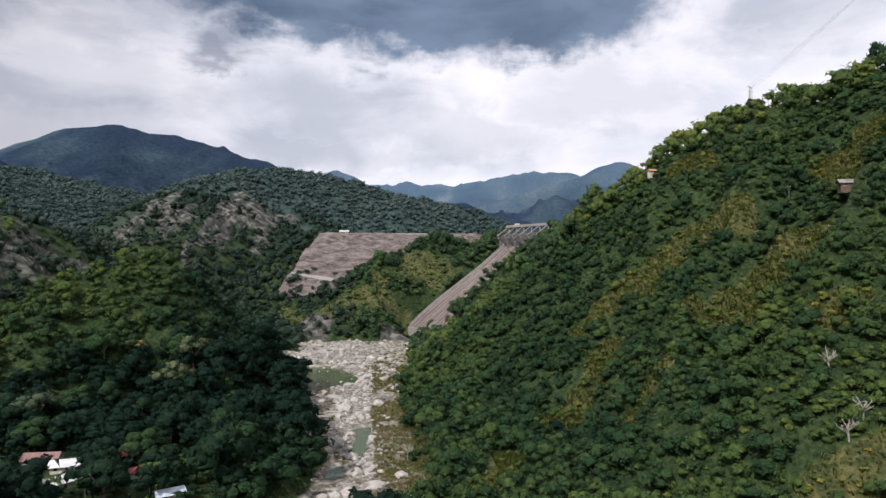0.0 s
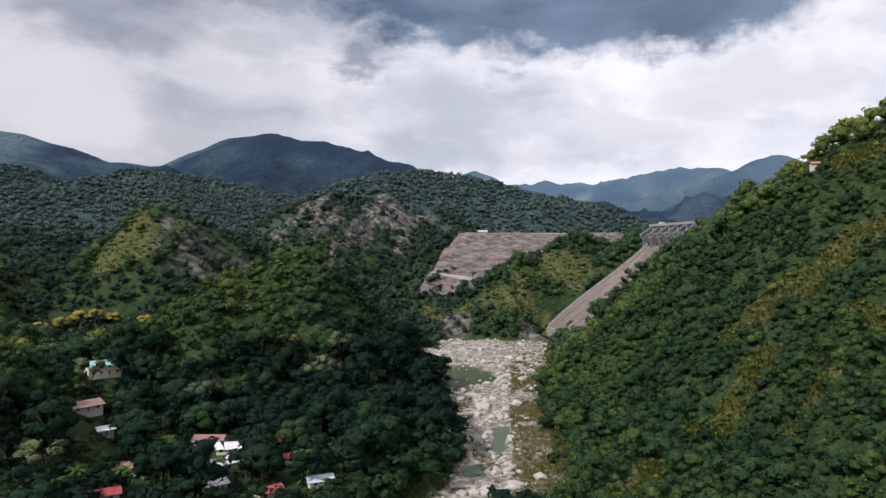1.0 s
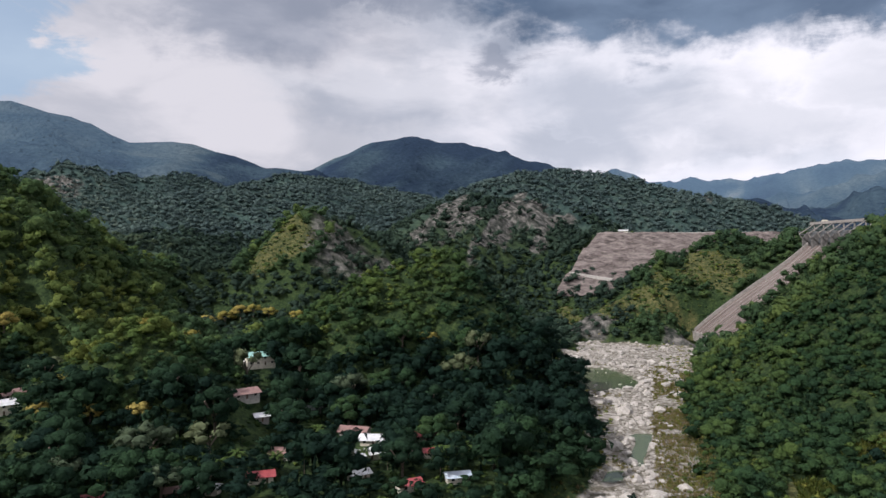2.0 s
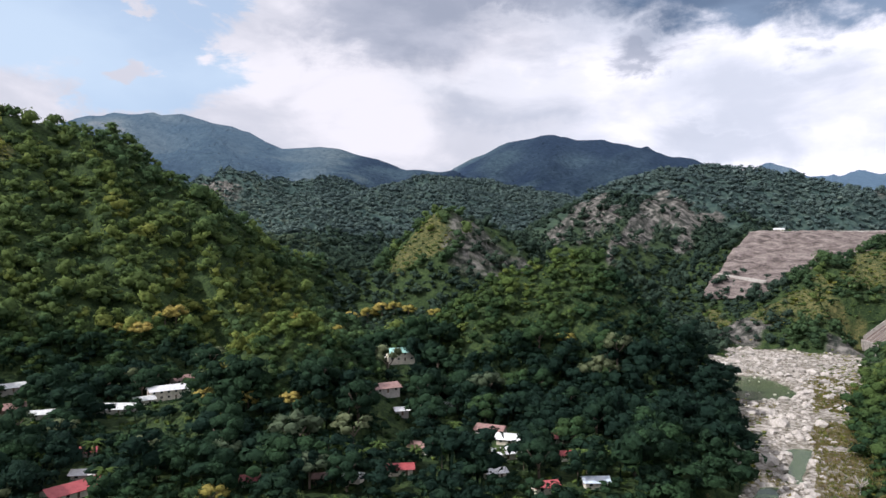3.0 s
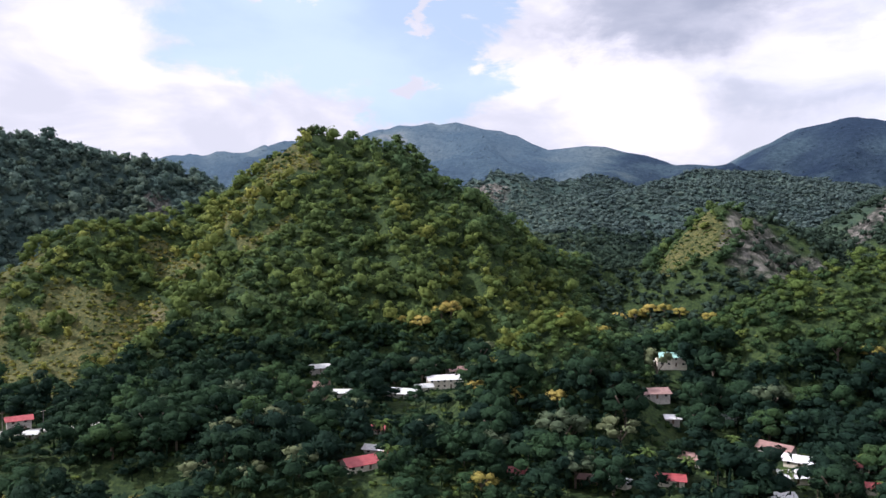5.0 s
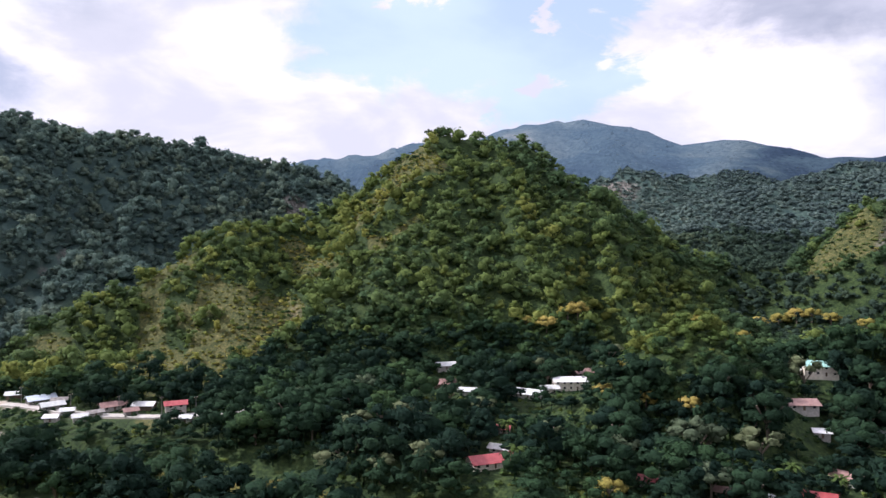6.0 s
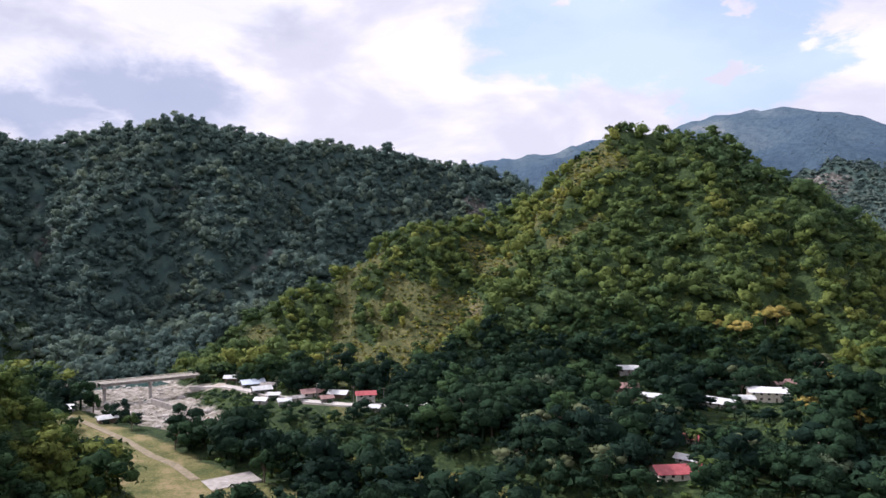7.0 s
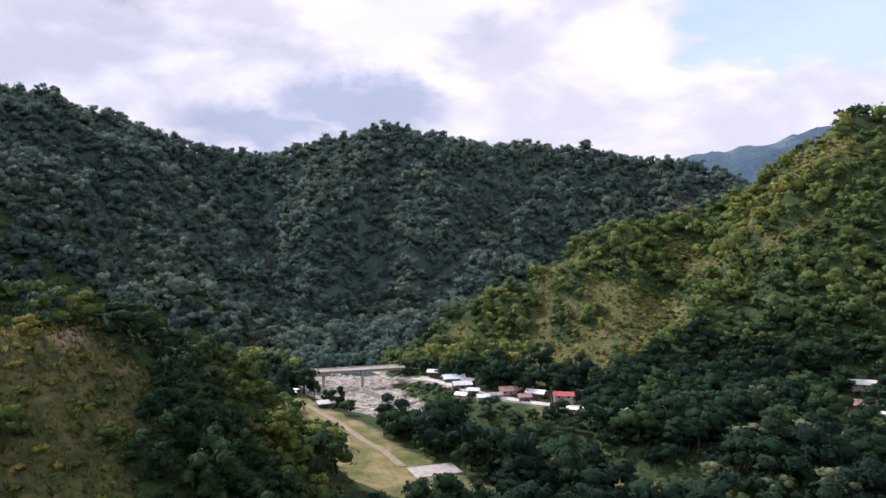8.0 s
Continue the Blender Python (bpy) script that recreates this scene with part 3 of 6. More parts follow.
gx, gy = spaced(-720, 330, 5.0, 4600), spaced(60, 900, 5.0, 4600)
GX, GY = np.meshgrid(gx, gy)
GZ = height(GX, GY)


def ground_z(x, y):
    """The sheet's own height, between its corners."""
    x, y = np.asarray(x, float), np.asarray(y, float)
    i, j = np.clip(np.searchsorted(gx, x) - 1, 0, len(gx) - 2), np.clip(np.searchsorted(gy, y) - 1, 0, len(gy) - 2)
    u, v = np.clip((x - gx[i]) / (gx[i + 1] - gx[i]), 0, 1), np.clip((y - gy[j]) / (gy[j + 1] - gy[j]), 0, 1)
    return (GZ[j, i] * (1 - u) + GZ[j, i + 1] * u) * (1 - v) + (GZ[j + 1, i] * (1 - u) + GZ[j + 1, i + 1] * u) * v


def near_spot(x, y, b, d, r):
    px, py = spot(b, d)
    return 1 - step(0.6, 1.2, np.hypot(x - px, y - py) / r + 0.25 * soft_noise(x, y, 0.5 * r, 41))


MEADOW = [(*spot(b, d), w) for b, d, w in ((98, 236, 18), (101.5, 246, 22), (103.8, 272, 20), (105.2, 302, 17), (106.8, 326, 14), (108.5, 360, 11), (110, 395, 9))]
TRACK = [(*spot(b, d), w) for b, d, w in ((110.5, 395, 4.5), (109, 372, 5), (106.4, 330, 4.5), (104.6, 300, 4.5), (103.0, 284, 3.0), (101.4, 262, 3.0))]
ROAD = [(*spot(b, d), w) for b, d, w in ((101.6, 466, 4), (99.1, 440, 4), (96.5, 412, 4), (94.0, 388, 4), (89.8, 370, 3.5), (84, 362, 3.5), (78, 372, 3))]


# lanes of yellow grass: (bearing, distance) along each, half width
GRASS_LANES = [([(-23.4, 388), (-20.2, 400), (-17.2, 394), (-14.2, 390), (-11.9, 378)], 12), ([(-27.5, 368), (-24.6, 352), (-22.8, 336)], 15), ([(-13.2, 348), (-11.5, 334), (-9.6, 318)], 13), ([(-34, 430), (-30.0, 408)], 18),
               ([(-34, 236), (-29.8, 224)], 9), ([(-19.8, 458), (-21.5, 450)], 11), ([(-31, 300), (-28, 290)], 10), ([(-3.1, 240), (-5.5, 272)], 10), ([(-17, 300), (-15.5, 286)], 9), ([(-19, 345), (-21, 335)], 8)]


def masks(x, y):
    """What covers the ground: numbers from 0 to 1."""
    d, (w,), _ = along(RIVER, x, y)
    r, bearing = np.hypot(x, y), np.degrees(np.arctan2(-x, y))
    stony = (1 - step(w - 2, w + 5, d + 5 * soft_noise(x, y, 13, 51))) * (1 - step(680, 696, r + 8 * soft_noise(x, y, 20, 54)) * (bearing < 20) * (1 - near_spot(x, y, 10.8, 705, 20)))
    stony = stony * np.where((bearing > 14) & (bearing < 97) & (r < 420), 0.25, 1) * np.where((r > 540) & (bearing > 90), 0.05, 1)
    md, (mw,), _ = along(MEADOW, x, y)
    meadow = 1 - step(mw - 5, mw + 5, md + 4 * soft_noise(x, y, 20, 52))
    rd, (rw,), _ = along(ROAD, x, y)
    sand = 1 - step(rw - 1, rw + 1, rd)
    # grassy slopes: along spurs of the right slope, on the sunny side of the summit hill, the cone and the knoll by the dam
    n = fractal(x, y, 70, 61, 3)
    north, d_north = ribs_of("summit", x, y)
    spur = 0.75 * (north - 0.25) * near_spot(x, y, 84, 540, 150)
    streak = fractal(x, y, 24, 62, 2)
    lanes = np.zeros(np.shape(x))
    for line, w in GRASS_LANES:
        lanes = np.maximum(lanes, 1 - step(0.4, 1.3, along([(*spot(*p), 0) for p in line], x, y)[0] / w + 0.45 * soft_noise(x, y, 12, 63)))
    dry = step(0.16, 0.40, 0.34 * n + 0.42 * streak + spur + 1.15 * lanes + 0.26 * near_spot(x, y, 90, 520, 100) + 0.24 * near_spot(x, y, 77, 570, 80) + 0.42 * near_spot(x, y, 69.5, 630, 40) + 0.10 * near_spot(x, y, 60, 640, 70) + 0.50 * near_spot(x, y, 36.6, 704, 48) + 0.30 * near_spot(x, y, 34.2, 728, 30)
               + 0.62 * near_spot(x, y, 1.6, 808, 42) + 0.38 * near_spot(x, y, 4.2, 758, 40) + 0.36 * near_spot(x, y, 8.0, 742, 34) + 0.34 * near_spot(x, y, 11.5, 768, 36) + 0.62 * near_spot(x, y, 129.5, 150, 26) - 0.30 * near_spot(x, y, 40, 330, 230) - 0.2 * (bearing < 8) * (r < 560) - 0.35 * (r > 900) - 0.12)
    dry = dry * (r < 1400)
    cliffs = np.maximum.reduce([near_spot(x, y, 21.4, 955, 75), near_spot(x, y, 19.4, 905, 60), near_spot(x, y, 17.0, 985, 65), near_spot(x, y, 15.2, 1050, 55), near_spot(x, y, 20.4, 1010, 60)])
    rocky = np.maximum.reduce([cliffs * (0.34 + 0.8 * step(-0.12, 0.22, fractal(x * 1.8, y * 0.45, 34, 66, 3))), near_spot(x, y, 31.2, 720, 52) * (0.55 + 0.6 * step(-0.2, 0.2, n)), 0.8 * near_spot(x, y, 10.8, 715, 26), near_spot(x, y, 3.4, 690, 26), 0.9 * near_spot(x, y, 1.2, 700, 16),
                               0.8 * near_spot(x, y, 79, 925, 22), 0.62 * gorge_cut(x, y)[1] * (r > 640) * step(-0.1, 0.3, fractal(x, y, 50, 69, 2))])
    rocky = np.maximum(rocky, (r > 1100) * step(0.32, 0.5, fractal(x, y, 160, 67, 3)) * 0.7)
    bare = 0.62 * near_spot(x, y, 127, 172, 8) + 0.85 * near_spot(x, y, 118.8, 199, 8) + 0.8 * near_spot(x, y, 98.2, 232, 11) + 0.7 * near_spot(x, y, 101.2, 208, 10) + 0.42 * step(0.42, 0.60, fractal(x, y, 34, 68, 3)) * (r < 700) * dry + 0.6 * near_spot(x, y, -31, 190, 16)
    # wooded marks the farther land that takes the hazed ground colour
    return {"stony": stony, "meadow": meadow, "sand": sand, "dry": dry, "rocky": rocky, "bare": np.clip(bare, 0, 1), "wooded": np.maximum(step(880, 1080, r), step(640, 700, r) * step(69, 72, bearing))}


ny, nx = GX.shape
corner = (np.arange(ny - 1)[:, None] * nx + np.arange(nx - 1)[None, :]).ravel()
quads = np.stack([corner, corner + 1, corner + nx + 1, corner + nx], 1)
ground_masks = {k: v.ravel() for k, v in masks(GX, GY).items()}
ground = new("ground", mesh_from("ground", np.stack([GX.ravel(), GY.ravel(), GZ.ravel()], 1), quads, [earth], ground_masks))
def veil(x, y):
    """How pale haze, painted as glow, makes the far ranges: more with distance, less on the dark mountain."""
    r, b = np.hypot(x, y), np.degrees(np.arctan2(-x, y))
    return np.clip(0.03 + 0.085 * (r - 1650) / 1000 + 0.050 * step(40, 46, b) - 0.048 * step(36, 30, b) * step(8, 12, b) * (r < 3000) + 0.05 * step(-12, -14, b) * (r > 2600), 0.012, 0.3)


far_quads = quads[(np.hypot(GX, GY).ravel() > 1640)[quads].all(1) & (np.degrees(np.arctan2(-GX, GY)).ravel() > -60)[quads].all(1)]
used, inverse = np.unique(far_quads, return_inverse=True)
lifted = np.stack([GX.ravel(), GY.ravel(), GZ.ravel() + 3], 1)[used]
# low-veil stretch darkened: cloud shade over the dark mountain put into the tint
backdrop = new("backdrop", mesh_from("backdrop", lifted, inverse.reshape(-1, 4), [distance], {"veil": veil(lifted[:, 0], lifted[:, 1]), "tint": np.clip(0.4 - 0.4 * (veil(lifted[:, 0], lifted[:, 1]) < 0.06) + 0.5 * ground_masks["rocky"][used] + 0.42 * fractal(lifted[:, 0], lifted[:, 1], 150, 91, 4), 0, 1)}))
tagged(backdrop, "wooded mountain ranges far behind the valley, painted blue with haze", "mountains", kind="structure")
tagged(ground, "steep wooded valley land with dry grass, bare rock and a stony river bed", "ground", kind="structure")

# the river's water: level, wherever the bed lies below it
rd, (rw,), _ = along(RIVER, GX.ravel(), GY.ravel())
low = (GZ.ravel() < EZ + WATER_Z + 0.6) & (rd < rw + 12)
wet_quads = quads[low[quads].any(1) & (rd < 60)[quads].all(1)]
used, inverse = np.unique(wet_quads, return_inverse=True)
level = np.stack([GX.ravel()[used], GY.ravel()[used], np.full(len(used), EZ + WATER_Z)], 1)
water = new("water", mesh_from("water", level, inverse.reshape(-1, 4), [river_water]))
tagged(water, "still green river water between pale stones", "river", kind="structure")


# ================= forest =================
ICO = np.array([(0, 0, 1), *[(math.cos(a) * 0.894, math.sin(a) * 0.894, 0.447) for a in np.arange(5) * 2 * math.pi / 5],
                *[(math.cos(a) * 0.894, math.sin(a) * 0.894, -0.447) for a in (np.arange(5) + 0.5) * 2 * math.pi / 5], (0, 0, -1)])
ICO_FACES = np.array([(0, 1 + k, 1 + (k + 1) % 5) for k in range(5)] + [(1 + k, 6 + k, 1 + (k + 1) % 5) for k in range(5)]
                     + [(1 + (k + 1) % 5, 6 + k, 6 + (k + 1) % 5) for k in range(5)] + [(6 + k, 11, 6 + (k + 1) % 5) for k in range(5)])
rng = np.random.default_rng(7)


def split_ico():
    """The twenty-sided ball with each face cut in four."""
    verts, faces, cut = [tuple(v) for v in ICO], [], {}
    for a, b, c in ICO_FACES:
        mids = []
        for p, q in ((a, b), (b, c), (c, a)):
            key = (min(p, q), max(p, q))
            if key not in cut:
                v = (np.array(verts[p]) + np.array(verts[q])) / 2
                cut[key] = len(verts)
                verts.append(tuple(v / np.linalg.norm(v)))
            mids.append(cut[key])
        faces += [(a, mids[0], mids[2]), (b, mids[1], mids[0]), (c, mids[2], mids[1]), tuple(mids)]
    return np.array(verts), np.array(faces)


BALL, BALL_FACES = split_ico()


def crown_shape(clumps, sprays, spread=0.30, low=0.30, clump_size=0.21, spray_size=0.06, stem=True, flat_top=1.0, fine=False):
    """A unit tree, one across and one high: lobes of loose leaf sprays round small cores, on a stem with limbs.
    Gives its corners, its faces and the way that each corner's leaves face."""
    vs, fs, ns, at = [], [], [], 0
    centres = []
    heart = np.array((0, 0, low + 0.2))

    def facing(p, c):
        n = 0.55 * (p - c) / np.maximum(np.linalg.norm(p - c, axis=-1, keepdims=True), 1e-6) + 0.45 * (p - heart) / np.maximum(np.linalg.norm(p - heart, axis=-1, keepdims=True), 1e-6)
        return n / np.maximum(np.linalg.norm(n, axis=-1, keepdims=True), 1e-6)

    for k in range(clumps):
        a = 2.4 * k + rng.uniform(-0.4, 0.4)
        up = (k + 0.5) / clumps
        r = spread * math.sqrt(max(0.04, 1 - (up * 0.96) ** 2)) * rng.uniform(0.75, 1.15)
        c = np.array((r * math.cos(a), r * math.sin(a), low + (0.95 - low - clump_size * 0.7) * up * flat_top + rng.uniform(-0.04, 0.04) + 0.06))
        size = clump_size * rng.uniform(0.75, 1.25)
        ball, ball_faces = (BALL, BALL_FACES) if fine else (ICO, ICO_FACES)
        v = ball * size * 0.80 * rng.uniform(0.70, 1.15, (len(ball), 1)) * np.array((1, 1, 0.78)) + c
        vs.append(v)
        ns.append(facing(v, c))
        fs.append(ball_faces + at)
        at += len(ball)
        centres.append((c, size))
    for k in range(sprays):
        c, size = centres[k % len(centres)]
        d = rng.normal(size=3)
        d[2] = d[2] * 0.7 + 0.25
        d /= np.linalg.norm(d)
        p = c + d * size * rng.uniform(0.72, 1.15) * np.array((1, 1, 0.72))
        s = spray_size * rng.uniform(0.5, 1.5)
        n = d + np.array((0, 0, 0.35)) + rng.normal(size=3) * 0.45
        n /= np.linalg.norm(n)
        t1 = np.cross(n, rng.normal(size=3))
        t1 /= np.linalg.norm(t1)
        t2 = np.cross(n, t1)
        v = np.array((p - t1 * s - t2 * s * 0.55, p + t1 * s * 0.8 - t2 * s * 0.7, p + t2 * s * 1.2))
        vs.append(v)
        face_n = facing(v, c) + 0.45 * n + 0.25 * rng.normal(size=3)
        ns.append(face_n / np.linalg.norm(face_n, axis=-1, keepdims=True))
        fs.append(np.array([(0, 1, 2)]) + at)
        at += 3
    if stem:
        ring = [(math.cos(a), math.sin(a)) for a in (0, 2.1, 4.2)]
        vs.append(np.array([(0.032 * c, 0.032 * s, -0.12) for c, s in ring] + [(0.018 * c, 0.018 * s, low + 0.2) for c, s in ring]))
        ns.append(np.array([(c, s, 0.0) for c, s in ring] * 2))
        fs.append(np.array([(0, 1, 4), (0, 4, 3), (1, 2, 5), (1, 5, 4), (2, 0, 3), (2, 3, 5)]) + at)
        at += 6
    return np.concatenate(vs), np.concatenate(fs), np.concatenate(ns)


NEAR = [crown_shape(5, 130, 0.30, 0.22, 0.22, 0.052) for _ in range(7)] + [crown_shape(6, 130, 0.35, 0.42, 0.19, 0.052, True, 0.8) for _ in range(5)]
SLOPE = [crown_shape(3, 116, 0.25, 0.12, 0.27, 0.048, False) for _ in range(8)]
CLOSE = [crown_shape(6, 300, 0.31, 0.10, 0.20, 0.038, True) for _ in range(6)]
MIDDLE = [crown_shape(2, 44, 0.20, 0.20, 0.32, 0.090, False) for _ in range(6)] + [crown_shape(3, 40, 0.27, 0.24, 0.26, 0.085, False, 0.85) for _ in range(4)]
FAR = [crown_shape(1, 14, 0.1, 0.25, 0.44, 0.17, False) for _ in range(8)]


def tuft_shape(blades):
    """A unit clump of long grass: bent blades from one root."""
    vs, fs = [], []
    for k in range(blades):
        a, out_, up = rng.uniform(0, 6.28), rng.uniform(0.15, 0.5), rng.uniform(0.5, 1.0)
        c, s_ = math.cos(a), math.sin(a)
        w_ = 0.07
        vs.append(np.array([(-s_ * w_ + c * 0.05, c * w_ + s_ * 0.05, -0.1), (s_ * w_ + c * 0.05, -c * w_ + s_ * 0.05, -0.1), (c * out_ - s_ * w_, s_ * out_ + c * w_, up * 0.75), (c * out_ * 1.5, s_ * out_ * 1.5, up)]))
        fs += [np.array([(0, 1, 2), (2, 1, 3)]) + 4 * k]
    v = np.concatenate(vs)
    n = v * np.array((1.2, 1.2, 0.2)) + np.array((0, 0, 0.6))
    return v, np.concatenate(fs), n / np.linalg.norm(n, axis=1, keepdims=True)


TUFT = [tuft_shape(9) for _ in range(6)]
BUSH = [crown_shape(1, 16, 0.10, 0.05, 0.40, 0.16, False, 0.6) for _ in range(6)]


def planted(name, shapes, x, y, wide, tall, tint, label, material=None, more=None):
    """Many trees as one object: each a turned and scaled copy of one of the shapes."""
    z = ground_z(x, y)
    pick = rng.integers(len(shapes), size=len(x))
    vs, fs, ns, ts, at, extra = [], [], [], [], 0, []
    for k, (sv, sf, sn) in enumerate(shapes):
        s = np.nonzero(pick == k)[0]
        if not len(s):
            continue
        a = rng.uniform(0, 6.28, len(s))
        c, si = np.cos(a)[:, None], np.sin(a)[:, None]
        px, py = sv[None, :, 0] * wide[s][:, None], sv[None, :, 1] * wide[s][:, None] * rng.uniform(0.8, 1.2, (len(s), 1))
        lean = rng.normal(0, 0.06, (2, len(s), 1))
        pz = sv[None, :, 2] * tall[s][:, None]
        v = np.stack([x[s][:, None] + px * c - py * si + lean[0] * pz, y[s][:, None] + px * si + py * c + lean[1] * pz, z[s][:, None] - 0.3 + pz], 2)
        vs.append(v.reshape(-1, 3))
        ns.append(np.stack([sn[None, :, 0] * c - sn[None, :, 1] * si, sn[None, :, 0] * si + sn[None, :, 1] * c, np.broadcast_to(sn[None, :, 2], (len(s), len(sn)))], 2).reshape(-1, 3))
        fs.append((sf[None] + (at + np.arange(len(s)) * len(sv))[:, None, None]).reshape(-1, 3))
        ts.append(np.repeat(tint[s], len(sv)))
        if more is not None:
            extra.append(np.repeat(more[s], len(sv)))
        at += len(s) * len(sv)
    values = {"tint": np.concatenate(ts)}
    if extra:
        values["veil"] = np.concatenate(extra)
    me = mesh_from(name, np.concatenate(vs), np.concatenate(fs), [material or foliage], values)
    me.normals_split_custom_set_from_vertices(np.concatenate(ns).astype(np.float32))
    ob = new(name, me)
    return tagged(ob, label, "forest", kind="stuff")


def scatter(x0, x1, y0, y1, gap):
    x, y = np.meshgrid(np.arange(x0, x1, gap), np.arange(y0, y1, gap))
    x, y = x.ravel() + rng.uniform(-0.5, 0.5, x.size) * gap, y.ravel() + rng.uniform(-0.5, 0.5, y.size) * gap
    return x, y


def in_camera_sweep(x, y, r0, r1):
    """The land that the camera's turn takes in: a ring, from the right slope round to the west mountain."""
    r, b = np.hypot(x, y), np.degrees(np.arctan2(-x, y))
    return (r >= r0) & (r < r1) & (b > -42) & (b < 140)


def clear_of(x, y, sightlines=True):
    """Places kept free of trees: houses, dam, spillway, bridge and road, and the camera's view of them."""
    keep = np.ones(np.shape(x), bool)
    for cx, cy, r in SIGHTLINES if sightlines else ():
        keep &= np.hypot(x - cx, y - cy) > r
    for cx, cy, r in CLEARINGS:
        keep &= np.hypot(x - cx, y - cy) > r
    for points, r in CLEAR_LINES:
        keep &= along(points, x, y)[0] > r
    return keep


def faces_away(x, y):
    """How far the land falls away from the camera's place."""
    r = np.hypot(x, y)
    return (ground_z(x * (1 + 8 / r), y * (1 + 8 / r)) - ground_z(x * (1 - 8 / r), y * (1 - 8 / r))) / 16


def out_of_sight(x, y):
    """Land that the ridges hide from the camera, where the woods are built thin."""
    hidden = np.zeros(len(x), bool)
    top = ground_z(x, y) + 14 - EZ
    for k in range(30, 98, 2):
        t = k / 100
        hidden |= (ground_z(x * t, y * t) - EZ) > top * t
    return hidden


def wood(x, y, gap_share, hidden_share=0.09):
    m = masks(x, y)
    chance = np.full(len(x), gap_share)
    chance *= np.where(out_of_sight(x, y), hidden_share, 1)
    chance *= 1 - 0.86 * m["dry"]
    chance *= 1 - 0.86 * np.clip(m["rocky"], 0, 1)
    chance *= 1 - 0.6 * m["bare"]
    keep = (rng.uniform(size=len(x)) < chance) & (m["stony"] < 0.15) & (m["meadow"] < 0.1) & (m["sand"] < 0.1) & clear_of(x, y)
    return keep, m


def tints(x, y, m, base=0.36, spread=0.12):
    b = np.degrees(np.arctan2(-x, y))
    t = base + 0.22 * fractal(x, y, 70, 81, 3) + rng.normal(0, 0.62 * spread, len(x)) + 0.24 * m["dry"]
    # sunlit tops and shaded flanks put into the leaf tint, besides lighter bushes
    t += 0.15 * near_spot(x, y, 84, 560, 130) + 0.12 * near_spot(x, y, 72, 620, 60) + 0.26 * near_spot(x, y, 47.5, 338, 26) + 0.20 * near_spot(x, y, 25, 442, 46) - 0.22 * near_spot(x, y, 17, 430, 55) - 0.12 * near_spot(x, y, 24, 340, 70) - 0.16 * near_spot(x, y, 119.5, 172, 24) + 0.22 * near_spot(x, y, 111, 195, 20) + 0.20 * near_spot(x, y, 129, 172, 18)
    # shade over the slopes behind the valley put into the tint
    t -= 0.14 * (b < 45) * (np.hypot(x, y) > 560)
    return np.clip(t, 0, 0.66 + 0.2 * m["dry"])


# ================= where the built things stand =================
CHUTE_AT, ACROSS, DOWN = Vector((70, 787, EZ + 4)), Vector((0.40, -0.9165, 0)), Vector((-0.9165, -0.40, 0))
DAM_LEFT, DAM_RIGHT = Vector((*spot(10.1, 905), EZ + 22)), Vector((*spot(0.2, 930), EZ + 22))
CLEARINGS = [(*spot(b, d), r) for b, d, r in ((5.5, 890, 40), (8.5, 880, 40))]
CLEAR_LINES = [([spot(102, 226), spot(98, 235)], 16), ([spot(100.5, 336), spot(104, 362)], 18), ([spot(86, 262), spot(81.5, 254)], 7), ([spot(99, 428), spot(96.2, 398), spot(93, 374), spot(88.5, 358)], 9), ([spot(101, 452), spot(99, 437), spot(96.5, 410), spot(94, 386), spot(89.8, 368), spot(84, 360)], 7), ([(70, 787), (-36, 741)], 11), ([(74, 775), (-30, 730)], 16), ([(100, 716), (60, 698)], 24), ([spot(0.8, 730), spot(0.6, 780)], 13), ([(60, 715), (-20, 680)], 24), ([(66, 800), (118, 680)], 25), ([(DAM_LEFT.x, DAM_LEFT.y), (DAM_RIGHT.x, DAM_RIGHT.y)], 12)]

# houses: bearing, distance, roof, length, storeys
HOMES = [(37.9, 390, "turq", 15.0, 2), (39.5, 394, "white", 9.4, 1), (62.0, 310, "red", 9.2, 1), (62.7, 267, "red", 17.7, 1), (61.9, 282, "white", 7.9, 1), (37.9, 257, "red", 8.9, 1), (35.9, 281, "rust", 10.7, 1),
         (24.9, 299, "red", 8.9, 1), (23.9, 277, "red", 6.9, 1), (29.2, 276, "white", 11.4, 1), (30.0, 253, "white", 7.1, 1), (30.3, 306, "rust", 12.1, 1)]
HOMES += [(28.7, 294, "white", 10.9, 1), (39.2, 327, "rust", 12.4, 1), (37.8, 316, "white", 5.7, 1), (56.0, 396, "white", 22.0, 2), (54.7, 431, "rust", 18.5, 1), (67.2, 400, "rust", 20.7, 1), (59.7, 376, "pale", 16.6, 1),
          (57.9, 388, "pale", 9.5, 1), (66.5, 432, "pale", 11.8, 1), (44.3, 251, "rust", 6.6, 1), (50.0, 254, "red", 5.6, 1), (41.7, 250, "white", 6.2, 1)]
HOMES += [(25.9, 242, "red", 8.4, 1), (21.8, 250, "blue", 8.2, 1), (20.2, 289, "red", 5.0, 1), (19.2, 284, "white", 5.0, 1), (33.8, 342, "pale", 7.9, 1), (64.6, 381, "pale", 9.4, 1), (97.1, 433, "blue", 12.9, 1),
          (96.4, 413, "pale", 10.2, 1), (90.2, 388, "pale", 10.0, 1), (88.0, 372, "red", 9.7, 2), (96.4, 386, "white", 5.7, 1), (94.6, 379, "pale", 6.0, 1)]
